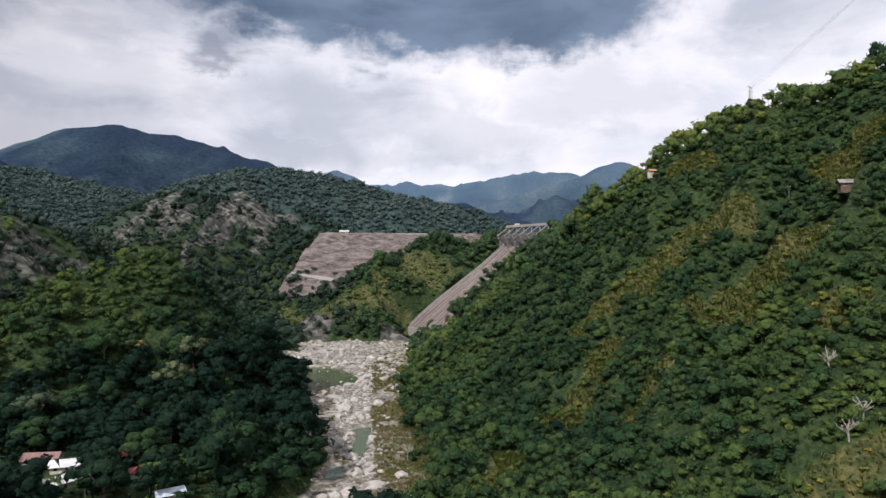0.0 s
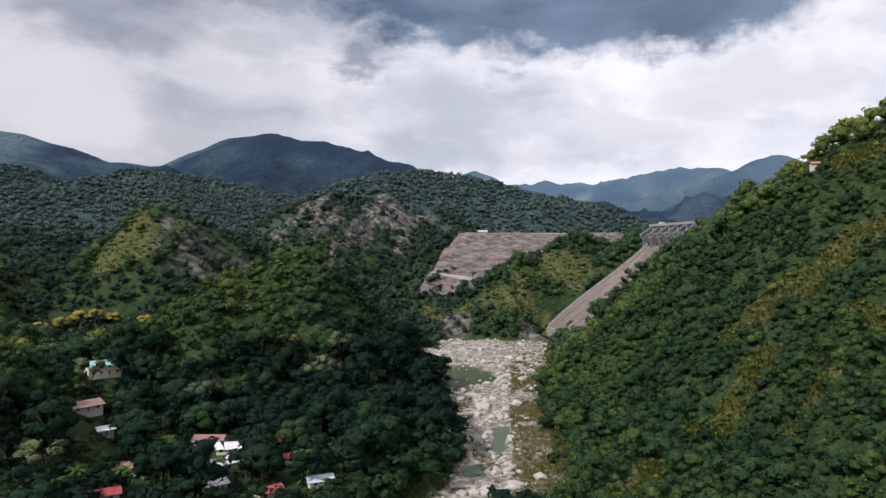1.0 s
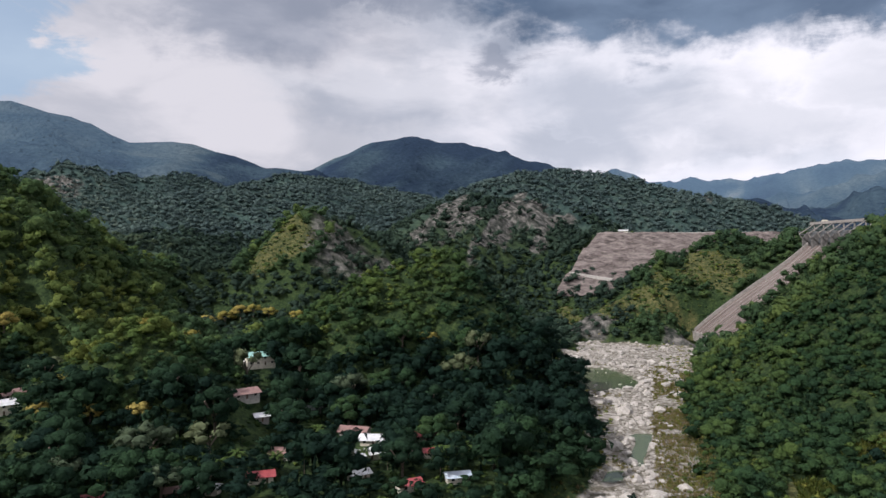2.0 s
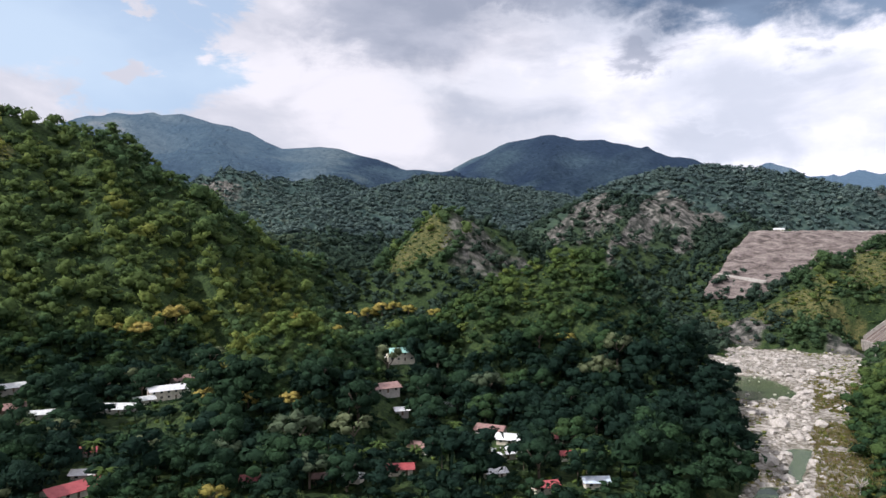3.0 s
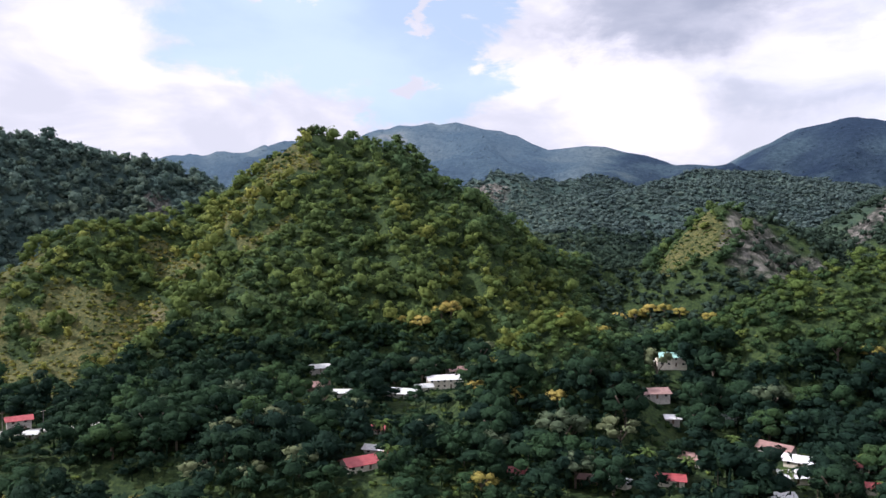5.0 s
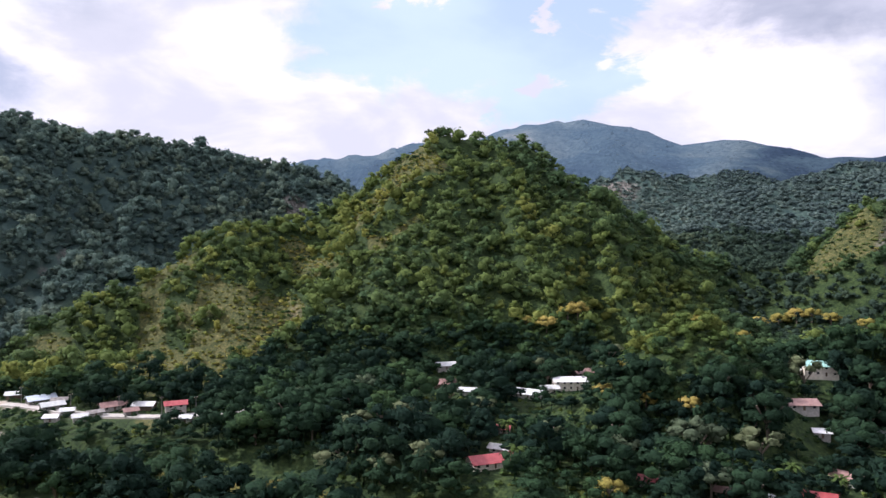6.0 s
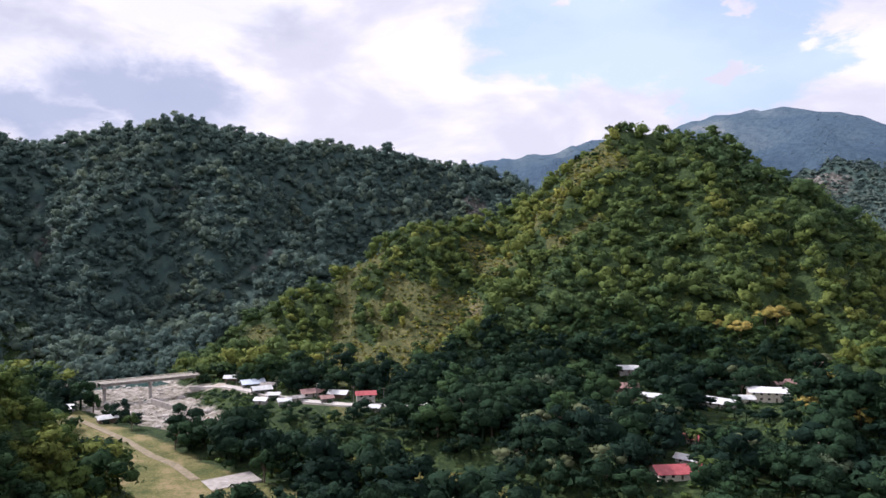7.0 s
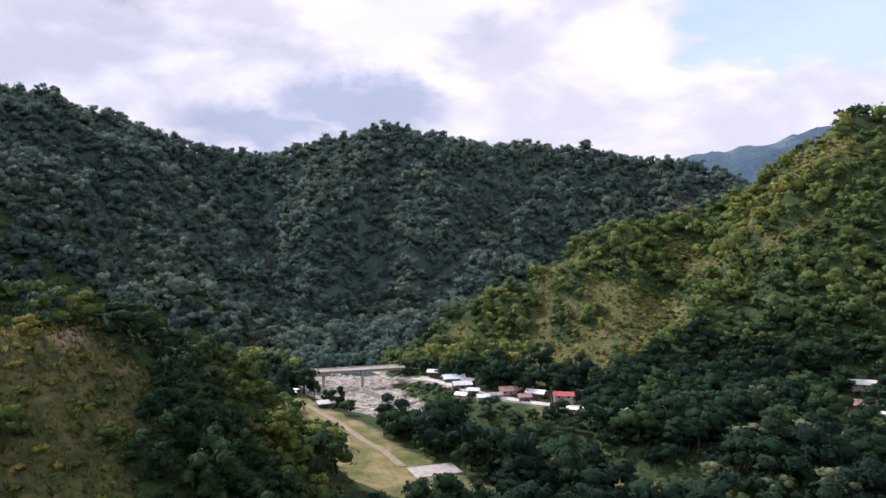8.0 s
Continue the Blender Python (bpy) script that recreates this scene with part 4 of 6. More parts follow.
HOMES += [(92.4, 395, "rust", 11.8, 1), (98.6, 455, "pale", 9.3, 1), (87.2, 354, "pale", 5.3, 1), (110.6, 404, "white", 10.0, 1), (107.7, 372, "pale", 8.0, 1), (-17.1, 471, "orange", 6.6, 1), (-30.9, 383, "shack", 12.0, 1)]
HOMES += [(95.4, 396, "pale", 5.5, 1), (93.6, 384, "shack", 6.5, 1), (91.2, 379, "rust", 6.0, 1), (95.9, 424, "shack", 7.0, 1)]
SIGHTLINES = []
# strips cleared from each house toward the camera, so that its roof shows
for b, d, roof, length, storeys in HOMES:
    for back in range(0, int(d * d / 3600) + 1, 6):
        SIGHTLINES.append((*spot(b, d - back), max((0.56 - 0.006 * back) * length, 2.6)))
# cleared so the camera sees the bridge end, the road, the meadow and the chute
for b, d, r in ((102.5, 452, 13), (101.2, 436, 13), (99.8, 420, 13), (98.3, 402, 12), (102.0, 425, 12), (100.2, 400, 12), (96.4, 384, 10), (94.0, 366, 9), (103.8, 445, 11), (104.5, 258, 12), (105.5, 276, 13), (103.0, 248, 9), (106.6, 298, 11), (107.6, 322, 10), (108.6, 345, 9), (105, 228, 12), (103, 225, 12), (106.5, 240, 10), (101, 232, 12), (104, 212, 10), (1.6, 590, 16), (0.4, 602, 15), (2.6, 582, 13), (-0.8, 612, 10)):
    SIGHTLINES.append((*spot(b, d), r))
CLEARINGS += [(*spot(b, d), r) for b, d, r in ((-0.6, 750, 13), (-0.6, 735, 12), (0.4, 760, 10), (1.6, 702, 12), (0.9, 694, 12), (0.2, 700, 12), (-0.5, 716, 13), (0.3, 728, 11), (1.2, 686, 8))]
# lower growth between the camera and the roofs
LOWS = [(*spot(b, d - back), 0.36 * length + 2.0) for b, d, roof, length, storeys in HOMES for back in range(int(d * d / 3600) + 2, int(d * d / 1900) + 8, 8)]


def low_growth(x, y):
    """How high trees may stand: less where they would hide houses from the camera."""
    share = np.ones(np.shape(x))
    for cx, cy, r in LOWS:
        share = np.where(np.hypot(x - cx, y - cy) < r, 0.5, share)
    return share


CLEARINGS += [(*spot(98.7, 257), 12), (*spot(98.7, 245), 9), (*spot(98.7, 234), 9)]
CLEARINGS += [(*spot(b, d), 0.45 * length + 2) for b, d, roof, length, storeys in HOMES]

# ---- woods, nearest first ----
x, y = scatter(-480, 330, -380, 480, 7.8)
right_side = lambda x, y: np.degrees(np.arctan2(-x, y)) < 6
s = in_camera_sweep(x, y, 190, 475) & (ground_z(x, y) < 40) & ~right_side(x, y)
x, y = x[s], y[s]
keep, m = wood(x, y, 0.95)
x, y, m = x[keep], y[keep], {k: v[keep] for k, v in m.items()}
wide = np.clip(rng.lognormal(2.56, 0.36, len(x)), 5, 24) * low_growth(x, y) ** 0.6
# low tint base: cloud shade over the valley floor put into the leaves
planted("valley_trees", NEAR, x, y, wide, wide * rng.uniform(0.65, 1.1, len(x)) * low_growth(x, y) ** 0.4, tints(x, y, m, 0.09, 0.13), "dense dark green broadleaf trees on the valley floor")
x, y = scatter(-480, 330, -380, 480, 5.1)
s = in_camera_sweep(x, y, 110, 475) & ((ground_z(x, y) >= 36) | (np.hypot(x, y) < 192) | right_side(x, y))
x, y = x[s], y[s]
keep, m = wood(x, y, 0.92)
x, y, m = x[keep], y[keep], {k: v[keep] for k, v in m.items()}
wide = np.clip(rng.lognormal(2.02, 0.32, len(x)), 4, 14) * (1 - 0.3 * m["dry"])
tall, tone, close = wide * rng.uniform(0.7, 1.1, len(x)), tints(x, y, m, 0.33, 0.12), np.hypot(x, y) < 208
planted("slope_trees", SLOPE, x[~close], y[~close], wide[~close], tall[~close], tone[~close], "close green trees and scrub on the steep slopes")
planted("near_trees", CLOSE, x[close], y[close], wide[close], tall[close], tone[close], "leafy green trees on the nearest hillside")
x, y = scatter(-620, 330, -420, 660, 4.2)
s = in_camera_sweep(x, y, 115, 640)
x, y = x[s], y[s]
m = masks(x, y)
s = clear_of(x, y, False) & (m["stony"] < 0.1) & (m["meadow"] < 0.1) & (m["sand"] < 0.1) & ~out_of_sight(x, y) & (rng.uniform(size=len(x)) < 0.36 + 0.62 * (np.hypot(x, y) < 235) * (x < -60) + 0.60 * m["dry"] + 0.25 * (np.degrees(np.arctan2(-x, y)) < 8) + 0.3 * m["dry"] * (np.hypot(x, y) < 230))
x, y, m = x[s], y[s], {k: v[s] for k, v in m.items()}
wide = rng.uniform(1.6, 4.6, len(x))
planted("bushes", BUSH, x, y, wide, wide * rng.uniform(0.55, 1.0, len(x)), tints(x, y, m, 0.48), "yellow-green bushes on the grassy slopes")
# shrubs on the dry knoll, the cone and the sunny side of the summit hill
x, y = scatter(-760, 160, 60, 880, 3.5)
s = in_camera_sweep(x, y, 470, 880)
x, y = x[s], y[s]
m = masks(x, y)
s = clear_of(x, y, False) & (m["dry"] > 0.2) & (m["stony"] < 0.1) & ~out_of_sight(x, y) & (rng.uniform(size=len(x)) < 0.85)
x, y, m = x[s], y[s], {k: v[s] for k, v in m.items()}
wide = np.clip(rng.lognormal(1.10, 0.45, len(x)), 1.2, 8)
planted("hill_shrubs", BUSH, x, y, wide, wide * rng.uniform(0.5, 0.95, len(x)), np.clip(rng.normal(0.5, 0.18, len(x)), 0.05, 0.85), "olive shrubs dotted over the dry grassy hillsides")
# long dry grass on the near slopes
x, y = scatter(-230, 260, -190, 480, 1.25)
s = in_camera_sweep(x, y, 100, 250) | (in_camera_sweep(x, y, 240, 500) & (x > 20))
x, y = x[s], y[s]
m = masks(x, y)
s = clear_of(x, y, False) & (m["dry"] > 0.3) & (m["stony"] < 0.1) & ~out_of_sight(x, y) & (rng.uniform(size=len(x)) < 0.8)
x, y = x[s], y[s]
wide = rng.uniform(0.9, 2.2, len(x)) * (1 + 0.5 * (np.hypot(x, y) > 240))
planted("tall_grass", TUFT, x, y, wide, wide * rng.uniform(0.6, 1.1, len(x)), np.clip(0.56 - 0.24 * (x > 0) + (0.5 - 0.25 * (x > 0)) * fractal(x, y, 14, 83, 2) + rng.normal(0, 0.14, len(x)), 0, 1), "long straw-coloured grass on the dry slopes", straw)
x, y = scatter(-1060, 520, -700, 1080, 7.6)
s = in_camera_sweep(x, y, 470, 1060)
x, y = x[s], y[s]
keep, m = wood(x, y, 0.93)
x, y, m = x[keep], y[keep], {k: v[keep] for k, v in m.items()}
wide = np.clip(rng.lognormal(2.38, 0.32, len(x)), 5, 20) * (1 - 0.3 * m["dry"])
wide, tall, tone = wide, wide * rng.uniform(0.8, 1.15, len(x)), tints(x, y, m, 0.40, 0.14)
tone = np.clip(tone, 0, 1)
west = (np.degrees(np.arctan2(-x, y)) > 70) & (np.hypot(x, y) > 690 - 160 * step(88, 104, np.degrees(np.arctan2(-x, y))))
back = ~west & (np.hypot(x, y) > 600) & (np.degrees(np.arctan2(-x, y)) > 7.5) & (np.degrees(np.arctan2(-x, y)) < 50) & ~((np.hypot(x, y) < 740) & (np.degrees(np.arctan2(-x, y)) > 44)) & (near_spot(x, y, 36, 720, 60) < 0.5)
thick = west & (rng.uniform(size=len(x)) < 0.9)
more_x, more_y = x[west] + rng.uniform(-4, 4, west.sum()), y[west] + rng.uniform(-4, 4, west.sum())
planted("west_undergrowth", FAR, more_x, more_y, wide[west] * 0.75, tall[west] * 0.55, np.clip(tone[west] - 0.12, 0, 1), "lower trees filling the woods of the western mountain", west_haze_foliage)
green = ~west & ~back
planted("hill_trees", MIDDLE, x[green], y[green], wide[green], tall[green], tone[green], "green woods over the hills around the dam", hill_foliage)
planted("back_woods", MIDDLE, x[back], y[back], wide[back] * 0.9, tall[back] * 0.85, np.clip(tone[back] - 0.04, 0, 1), "woods on the slopes behind the valley, greyed in colour for shade and haze", dusk_foliage)
planted("west_woods", MIDDLE, x[thick], y[thick], wide[thick], tall[thick] * 1.1, tone[thick], "woods on the steep western mountain, blue-green from haze in their colour", west_haze_foliage)
for name, r0, r1, gap_size, material, label in (("far_woods", 1055, 1660, 8.6, far_foliage, "woods over the hills behind the dam, tinted blue-green for haze"), ("distant_woods", 1650, 2700, 13.5, distance, "hazy blue woods on the distant mountains")):
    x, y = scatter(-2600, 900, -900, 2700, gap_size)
    s = in_camera_sweep(x, y, r0, r1)
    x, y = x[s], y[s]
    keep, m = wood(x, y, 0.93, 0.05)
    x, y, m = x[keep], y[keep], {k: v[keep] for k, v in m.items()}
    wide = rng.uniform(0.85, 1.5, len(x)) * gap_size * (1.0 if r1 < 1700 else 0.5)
    # the last term puts the dark mountain's cloud shade into its trees' tint
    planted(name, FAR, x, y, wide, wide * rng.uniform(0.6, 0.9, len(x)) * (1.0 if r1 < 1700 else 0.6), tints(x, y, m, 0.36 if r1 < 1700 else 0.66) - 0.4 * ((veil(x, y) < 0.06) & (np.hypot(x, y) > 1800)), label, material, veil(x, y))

# ================= the dam =================
def slab(name, corners, thick, material, parent=None, label=""):
    """A plate under four corners, thick downwards."""
    bm = bmesh.new()
    top = [bm.verts.new(c) for c in corners]
    low = [bm.verts.new(Vector(c) - Vector((0, 0, thick))) for c in corners]
    bm.faces.new(top)
    bm.faces.new(low[::-1])
    for k in range(4):
        bm.faces.new((top[k], low[k], low[(k + 1) % 4], top[(k + 1) % 4]))
    bmesh.ops.recalc_face_normals(bm, faces=bm.faces)
    return part(name, bm, material, parent, label)


def box(bm, lo, hi, m=None):
    """A box between two corners, moved by m."""
    vs = [bm.verts.new((x, y, z)) for z in (lo[2], hi[2]) for x, y in ((lo[0], lo[1]), (hi[0], lo[1]), (hi[0], hi[1]), (lo[0], hi[1]))]
    for f in ((3, 2, 1, 0), (4, 5, 6, 7), (0, 1, 5, 4), (1, 2, 6, 5), (2, 3, 7, 6), (3, 0, 4, 7)):
        bm.faces.new([vs[k] for k in f])
    if m:
        bmesh.ops.transform(bm, matrix=m, verts=vs)
    return bm


def beam(bm, a, b, wide, deep):
    """A straight bar from a to b."""
    a, b = Vector(a), Vector(b)
    m = Matrix.Translation(a) @ (b - a).to_track_quat("Z", "Y").to_matrix().to_4x4()
    return box(bm, (-wide / 2, -deep / 2, 0), (wide / 2, deep / 2, (b - a).length), m)


def boxed(name, lo, hi, material, parent, label="", m=None):
    return part(name, box(bmesh.new(), lo, hi, m), material, parent, label)


# rock-fill dam: a long bank with uneven rubble faces and a level crest road
along_dam = (DAM_RIGHT - DAM_LEFT).normalized()
down_dam = Vector((along_dam.y, -along_dam.x, 0))
if down_dam.y > 0:
    down_dam = -down_dam
LONG = (DAM_RIGHT - DAM_LEFT).length
dam = tagged(new("rockfill_dam"), "grey-brown rock-fill dam with a rough rubble face and level crest", "dam")
us, vs_ = np.arange(0, LONG + 100, 2.2), np.arange(-24, 112, 2.2)
U, V = np.meshgrid(us, vs_)
U = U - 46 * np.clip(V, 0, 100) / 85 * (1 - U / us[-1]) + 3 * soft_noise(V, U * 0, 12, 104) * (U == 0)
drop = np.where(V < 0, 1.5 * V + 0.0, np.where(V < 7, 0, -(V - 7) / 1.42))
lumps = np.where((V > 6) | (V < -1), 2.0 * fractal(U, V, 9, 101, 3) + 2.2 * fractal(U * 0.35, V, 14, 102, 2), 0.05 * soft_noise(U, V, 5, 103))
berm = np.where((V > 34) & (V < 38), 1.0, 0)
Xd, Yd = DAM_LEFT.x + U * along_dam.x + V * down_dam.x, DAM_LEFT.y + U * along_dam.y + V * down_dam.y
Zd = DAM_LEFT.z + drop + lumps + berm
ny, nx = U.shape
corner = (np.arange(ny - 1)[:, None] * nx + np.arange(nx - 1)[None, :]).ravel()
face = new("rubble_face", mesh_from("rubble_face", np.stack([Xd.ravel(), Yd.ravel(), Zd.ravel()], 1), np.stack([corner, corner + nx, corner + nx + 1, corner + 1], 1), [rubble]))
face.parent = dam
bm = bmesh.new()
turn_dam = Matrix(((along_dam.x, down_dam.x, 0, DAM_LEFT.x), (along_dam.y, down_dam.y, 0, DAM_LEFT.y), (0, 0, 1, DAM_LEFT.z), (0, 0, 0, 1)))
part("crest_road", box(bm, (-2, 0.6, -1.0), (LONG + 50, 6.4, 0.32), turn_dam), asphalt, dam)
for k in range(26):
    boxed("guard_post", (2 + k * 7, 6.0, 0.3), (2.5 + k * 7, 6.4, 1.3), concrete, dam, m=turn_dam)
# the slanting access track low on the face
bm = bmesh.new()
for k in range(6):
    a, b = Vector((-40 + k * 8, 76 + k * 2.0, -49.5 - k * 1.2)), Vector((-40 + (k + 1) * 8 + 0.4, 76 + (k + 1) * 2.0, -49.5 - (k + 1) * 1.2))
    beam(bm, turn_dam @ a, turn_dam @ b, 4.5, 4.0)
part("access_track", bm, asphalt, dam)

# control house on the dam's end
def flat_house(name, m, size, storeys, wall, roof, label, category):
    """A small building with a low pitched roof, windows and a door."""
    l, w = size
    h = 2.6 * storeys - 0.2
    home = tagged(new(name), label, category)
    home.matrix_world = m
    boxed("wall", (-l / 2, -w / 2, -2.5), (l / 2, w / 2, h), wall, home)
    over = 0.9
    rise_ = w * 0.24
    for side in (-1, 1):
        bm = bmesh.new()
        n = max(3, int(l / 1.2))
        top, low = [], []
        for k in range(n + 1):
            x = -l / 2 - over + (l + 2 * over) * k / n
            sag = random.uniform(-0.05, 0.05)
            for lst, dz in ((top, 0.0), (low, -0.12)):
                lst.append((bm.verts.new((x, 0, h + rise_ + 0.15 + dz)), bm.verts.new((x, side * (w / 2 + over), h - 0.12 + dz + sag))))
        for k in range(n):
            for lst in (top, low):
                bm.faces.new((lst[k][0], lst[k + 1][0], lst[k + 1][1], lst[k][1]))
            bm.faces.new((top[k][1], top[k + 1][1], low[k + 1][1], low[k][1]))
        for k in (0, n):
            bm.faces.new((top[k][0], top[k][1], low[k][1], low[k][0]))
        bmesh.ops.recalc_face_normals(bm, faces=bm.faces)
        part("roof", bm, roof, home)
        # gable ends
    for end in (-1, 1):
        bm = bmesh.new()
        x0, x1 = end * (l / 2 - 0.15), end * l / 2
        a = [bm.verts.new((x, y, z)) for x in (x0, x1) for y, z in ((-w / 2, h), (w / 2, h), (0, h + rise_))]
        bm.faces.new(a[:3])
        bm.faces.new(a[3:])
        for k in range(3):
            bm.faces.new((a[k], a[(k + 1) % 3], a[3 + (k + 1) % 3], a[3 + k]))
        bmesh.ops.recalc_face_normals(bm, faces=bm.faces)
        part("gable", bm, wall, home)
    gaps_ = max(1, int(l / 3.4))
    for side in (-1, 1):
        for st in range(storeys):
            for k in range(gaps_):
                x = -l / 2 + l * (k + 0.5) / gaps_
                y0, y1 = sorted((side * (w / 2 - 0.05), side * (w / 2 + 0.06)))
                if k == gaps_ // 2 and st == 0:
                    boxed("door", (x - 0.45, y0, 0.05), (x + 0.45, y1, 2.05), timber, home, "plain dark timber door")
                else:
                    pane = boxed("window", (x - 0.6, y0, st * 2.7 + 0.95), (x + 0.6, y1, st * 2.7 + 2.05), glass, home)
                    boxed("frame", (x - 0.7, y0 - 0.02, st * 2.7 + 0.85), (x + 0.7, y1 + 0.02, st * 2.7 + 0.94), plaster, pane)
    return home


px, py = spot(8.2, 912)
flat_house("control_house", pose(px, py, DAM_LEFT.z + 0.3, 0, 0, 8), (11, 7), 1, plaster, ROOFS["pale"], "small pale control house on the dam's crest", "building")

# ================= the spillway =================
CHUTE_LONG, CHUTE_DROP, CHUTE_WIDE = 116.0, 87.0, 104.0
spill = Matrix(((ACROSS.x, DOWN.x, 0, CHUTE_AT.x), (ACROSS.y, DOWN.y, 0, CHUTE_AT.y), (0, 0, 1, CHUTE_AT.z), (0, 0, 0, 1)))
spillway = tagged(new("spillway"), "weathered concrete spillway with a long streaked chute", "spillway")
spillway.matrix_world = spill
bm = bmesh.new()
rows = []
for k in range(25):
    t = k / 24
    fall = -CHUTE_DROP * (t + 0.10 * math.sin(math.pi * t) * (0.5 - t))
    rows.append([bm.verts.new((x, t * CHUTE_LONG, fall + dz)) for x, dz in ((0, 0), (CHUTE_WIDE, 0), (CHUTE_WIDE, -7), (0, -7))])
for a, b in zip(rows, rows[1:]):
    for k in range(4):
        bm.faces.new((a[k], a[(k + 1) % 4], b[(k + 1) % 4], b[k]))
bm.faces.new(rows[0])
bm.faces.new(rows[-1][::-1])
bmesh.ops.recalc_face_normals(bm, faces=bm.faces)
part("chute", bm, chute_concrete, spillway, "rust-streaked sloping concrete chute")
for k in range(14):
    bm = bmesh.new()
    x = k * CHUTE_WIDE / 13
    edge = k in (0, 13)
    w, h = (1.2, 3.6) if edge else (0.5, 0.45)
    for r in range(12):
        t0, t1 = r / 12, (r + 1) / 12
        f0, f1 = (-CHUTE_DROP * (t + 0.10 * math.sin(math.pi * t) * (0.5 - t)) for t in (t0, t1))
        q = [bm.verts.new((x + dx, t * CHUTE_LONG, f + dz)) for t, f in ((t0, f0), (t1, f1)) for dx, dz in ((-w / 2, -0.5), (w / 2, -0.5), (w / 2, h), (-w / 2, h))]
        for c in range(4):
            bm.faces.new((q[c], q[(c + 1) % 4], q[4 + (c + 1) % 4], q[4 + c]))
    bmesh.ops.recalc_face_normals(bm, faces=bm.faces)
    part("side_wall" if edge else "chute_rib", bm, concrete, spillway)
# end sill: a tall wall under the chute's lip
boxed("end_wall", (-2, CHUTE_LONG - 3, -CHUTE_DROP - 14), (CHUTE_WIDE + 2, CHUTE_LONG + 1.2, -CHUTE_DROP + 0.6), concrete, spillway)
for k in range(8):
    boxed("buttress", (4 + k * 13.5, CHUTE_LONG + 1.2, -CHUTE_DROP - 14), (5.4 + k * 13.5, CHUTE_LONG + 2.6, -CHUTE_DROP - 0.6), concrete, spillway)
# gates: piers, steel leaves, slanting hoist frames and the deck over them
bays = 7
gap_wide = 118.0 / bays
boxed("weir", (-6, -16, -14), (118, 0.6, -2.5), concrete, spillway)
for k in range(bays + 1):
    x = -4 + k * gap_wide
    bm = bmesh.new()
    prof = ((-17, -8), (3, -8), (3, 8), (-2, 14), (-17, 14))
    a = [bm.verts.new((x - 1.4, y, z)) for y, z in prof]
    b = [bm.verts.new((x + 1.4, y, z)) for y, z in prof]
    bm.faces.new(a)
    bm.faces.new(b[::-1])
    for c in range(len(prof)):
        bm.faces.new((a[c], b[c], b[(c + 1) % 5], a[(c + 1) % 5]))
    bmesh.ops.recalc_face_normals(bm, faces=bm.faces)
    part("pier", bm, dark_concrete, spillway)
    bm = bmesh.new()
    beam(bm, (x, 6.5, 12.0), (x, -9, 22.5), 0.7, 0.9)
    beam(bm, (x, -9, 13), (x, -9, 22.5), 1.0, 1.0)
    beam(bm, (x, 4.0, 8), (x, 6.5, 12.2), 0.8, 0.8)
    part("hoist_frame", bm, concrete, spillway, "slanting pale concrete strut")
    if k < bays:
        bm = bmesh.new()
        for r in range(8):
            a0, a1 = radians(-38 + r * 11), radians(-38 + (r + 1) * 11)
            q = [bm.verts.new((x + dx, -16 + rad * math.cos(a), 5 + rad * math.sin(a))) for a in (a0, a1) for dx, rad in ((1.5, 13), (gap_wide - 1.5, 13), (gap_wide - 1.5, 12.4), (1.5, 12.4))]
            for c in range(4):
                bm.faces.new((q[c], q[(c + 1) % 4], q[4 + (c + 1) % 4], q[4 + c]))
        bmesh.ops.recalc_face_normals(bm, faces=bm.faces)
        gate = part("gate_leaf", bm, steel, spillway, "dark painted steel radial gate")
        bm = bmesh.new()
        for y, z in ((5.6, 11.6), (-1.5, 16.4), (-9, 21.6)):
            beam(bm, (x, y, z), (x + gap_wide, y, z), 0.9, 0.9)
        part("hoist_beam", bm, steel, spillway)
bm = bmesh.new()
box(bm, (-10, -15, 21.8), (118, -7.5, 23.2))
part("deck", bm, concrete, spillway)
bm = bmesh.new()
box(bm, (-10, -7.9, 23.2), (118, -7.6, 24.3))
part("parapet", bm, concrete, spillway)
lo_ = boxed("hoist_house", (8, -14, 23.2), (12, -9.5, 26.0), plaster, spillway, "small white hoist house")

# ================= houses =================
WALLS = {"red": (plaster, block), "rust": (block, timber), "white": (plaster, block), "pale": (block, plaster), "blue": (plaster,), "turq": (plaster,), "orange": (plaster,), "shack": (timber,)}
WORDS = {"red": "red sheet-metal roof", "rust": "rusty brown sheet-metal roof", "white": "bright white metal roof", "pale": "grey weathered metal roof", "blue": "pale blue metal roof", "turq": "turquoise metal roof", "orange": "orange roof", "shack": "patched scrap-metal roof"}
pick = random.Random(11)
for b, d, roof, length, storeys in HOMES:
    px, py = spot(b, d)
    wide_ = min(length * 0.62, 8.5) if length > 6 else length * 0.8
    z = max(float(ground_z(px, py)), EZ - 86)
    turned = b + pick.choice((-22, -10, 4, 14, 26))
    wall = pick.choice(WALLS[roof]) if b < 85 else pick.choice((block, timber, block, dark_concrete))
    body = "two-storey" if storeys == 2 else "low"
    name = "shack" if roof == "shack" else "house"
    flat_house(name, pose(px, py, z + 0.2, 0, 0, turned), (length, wide_), storeys, wall, ROOFS[roof], f"{body} house with a {WORDS[roof]} among trees", "house")

# low bushes on the camera's side of each house, to cover its walls
bx, by = [], []
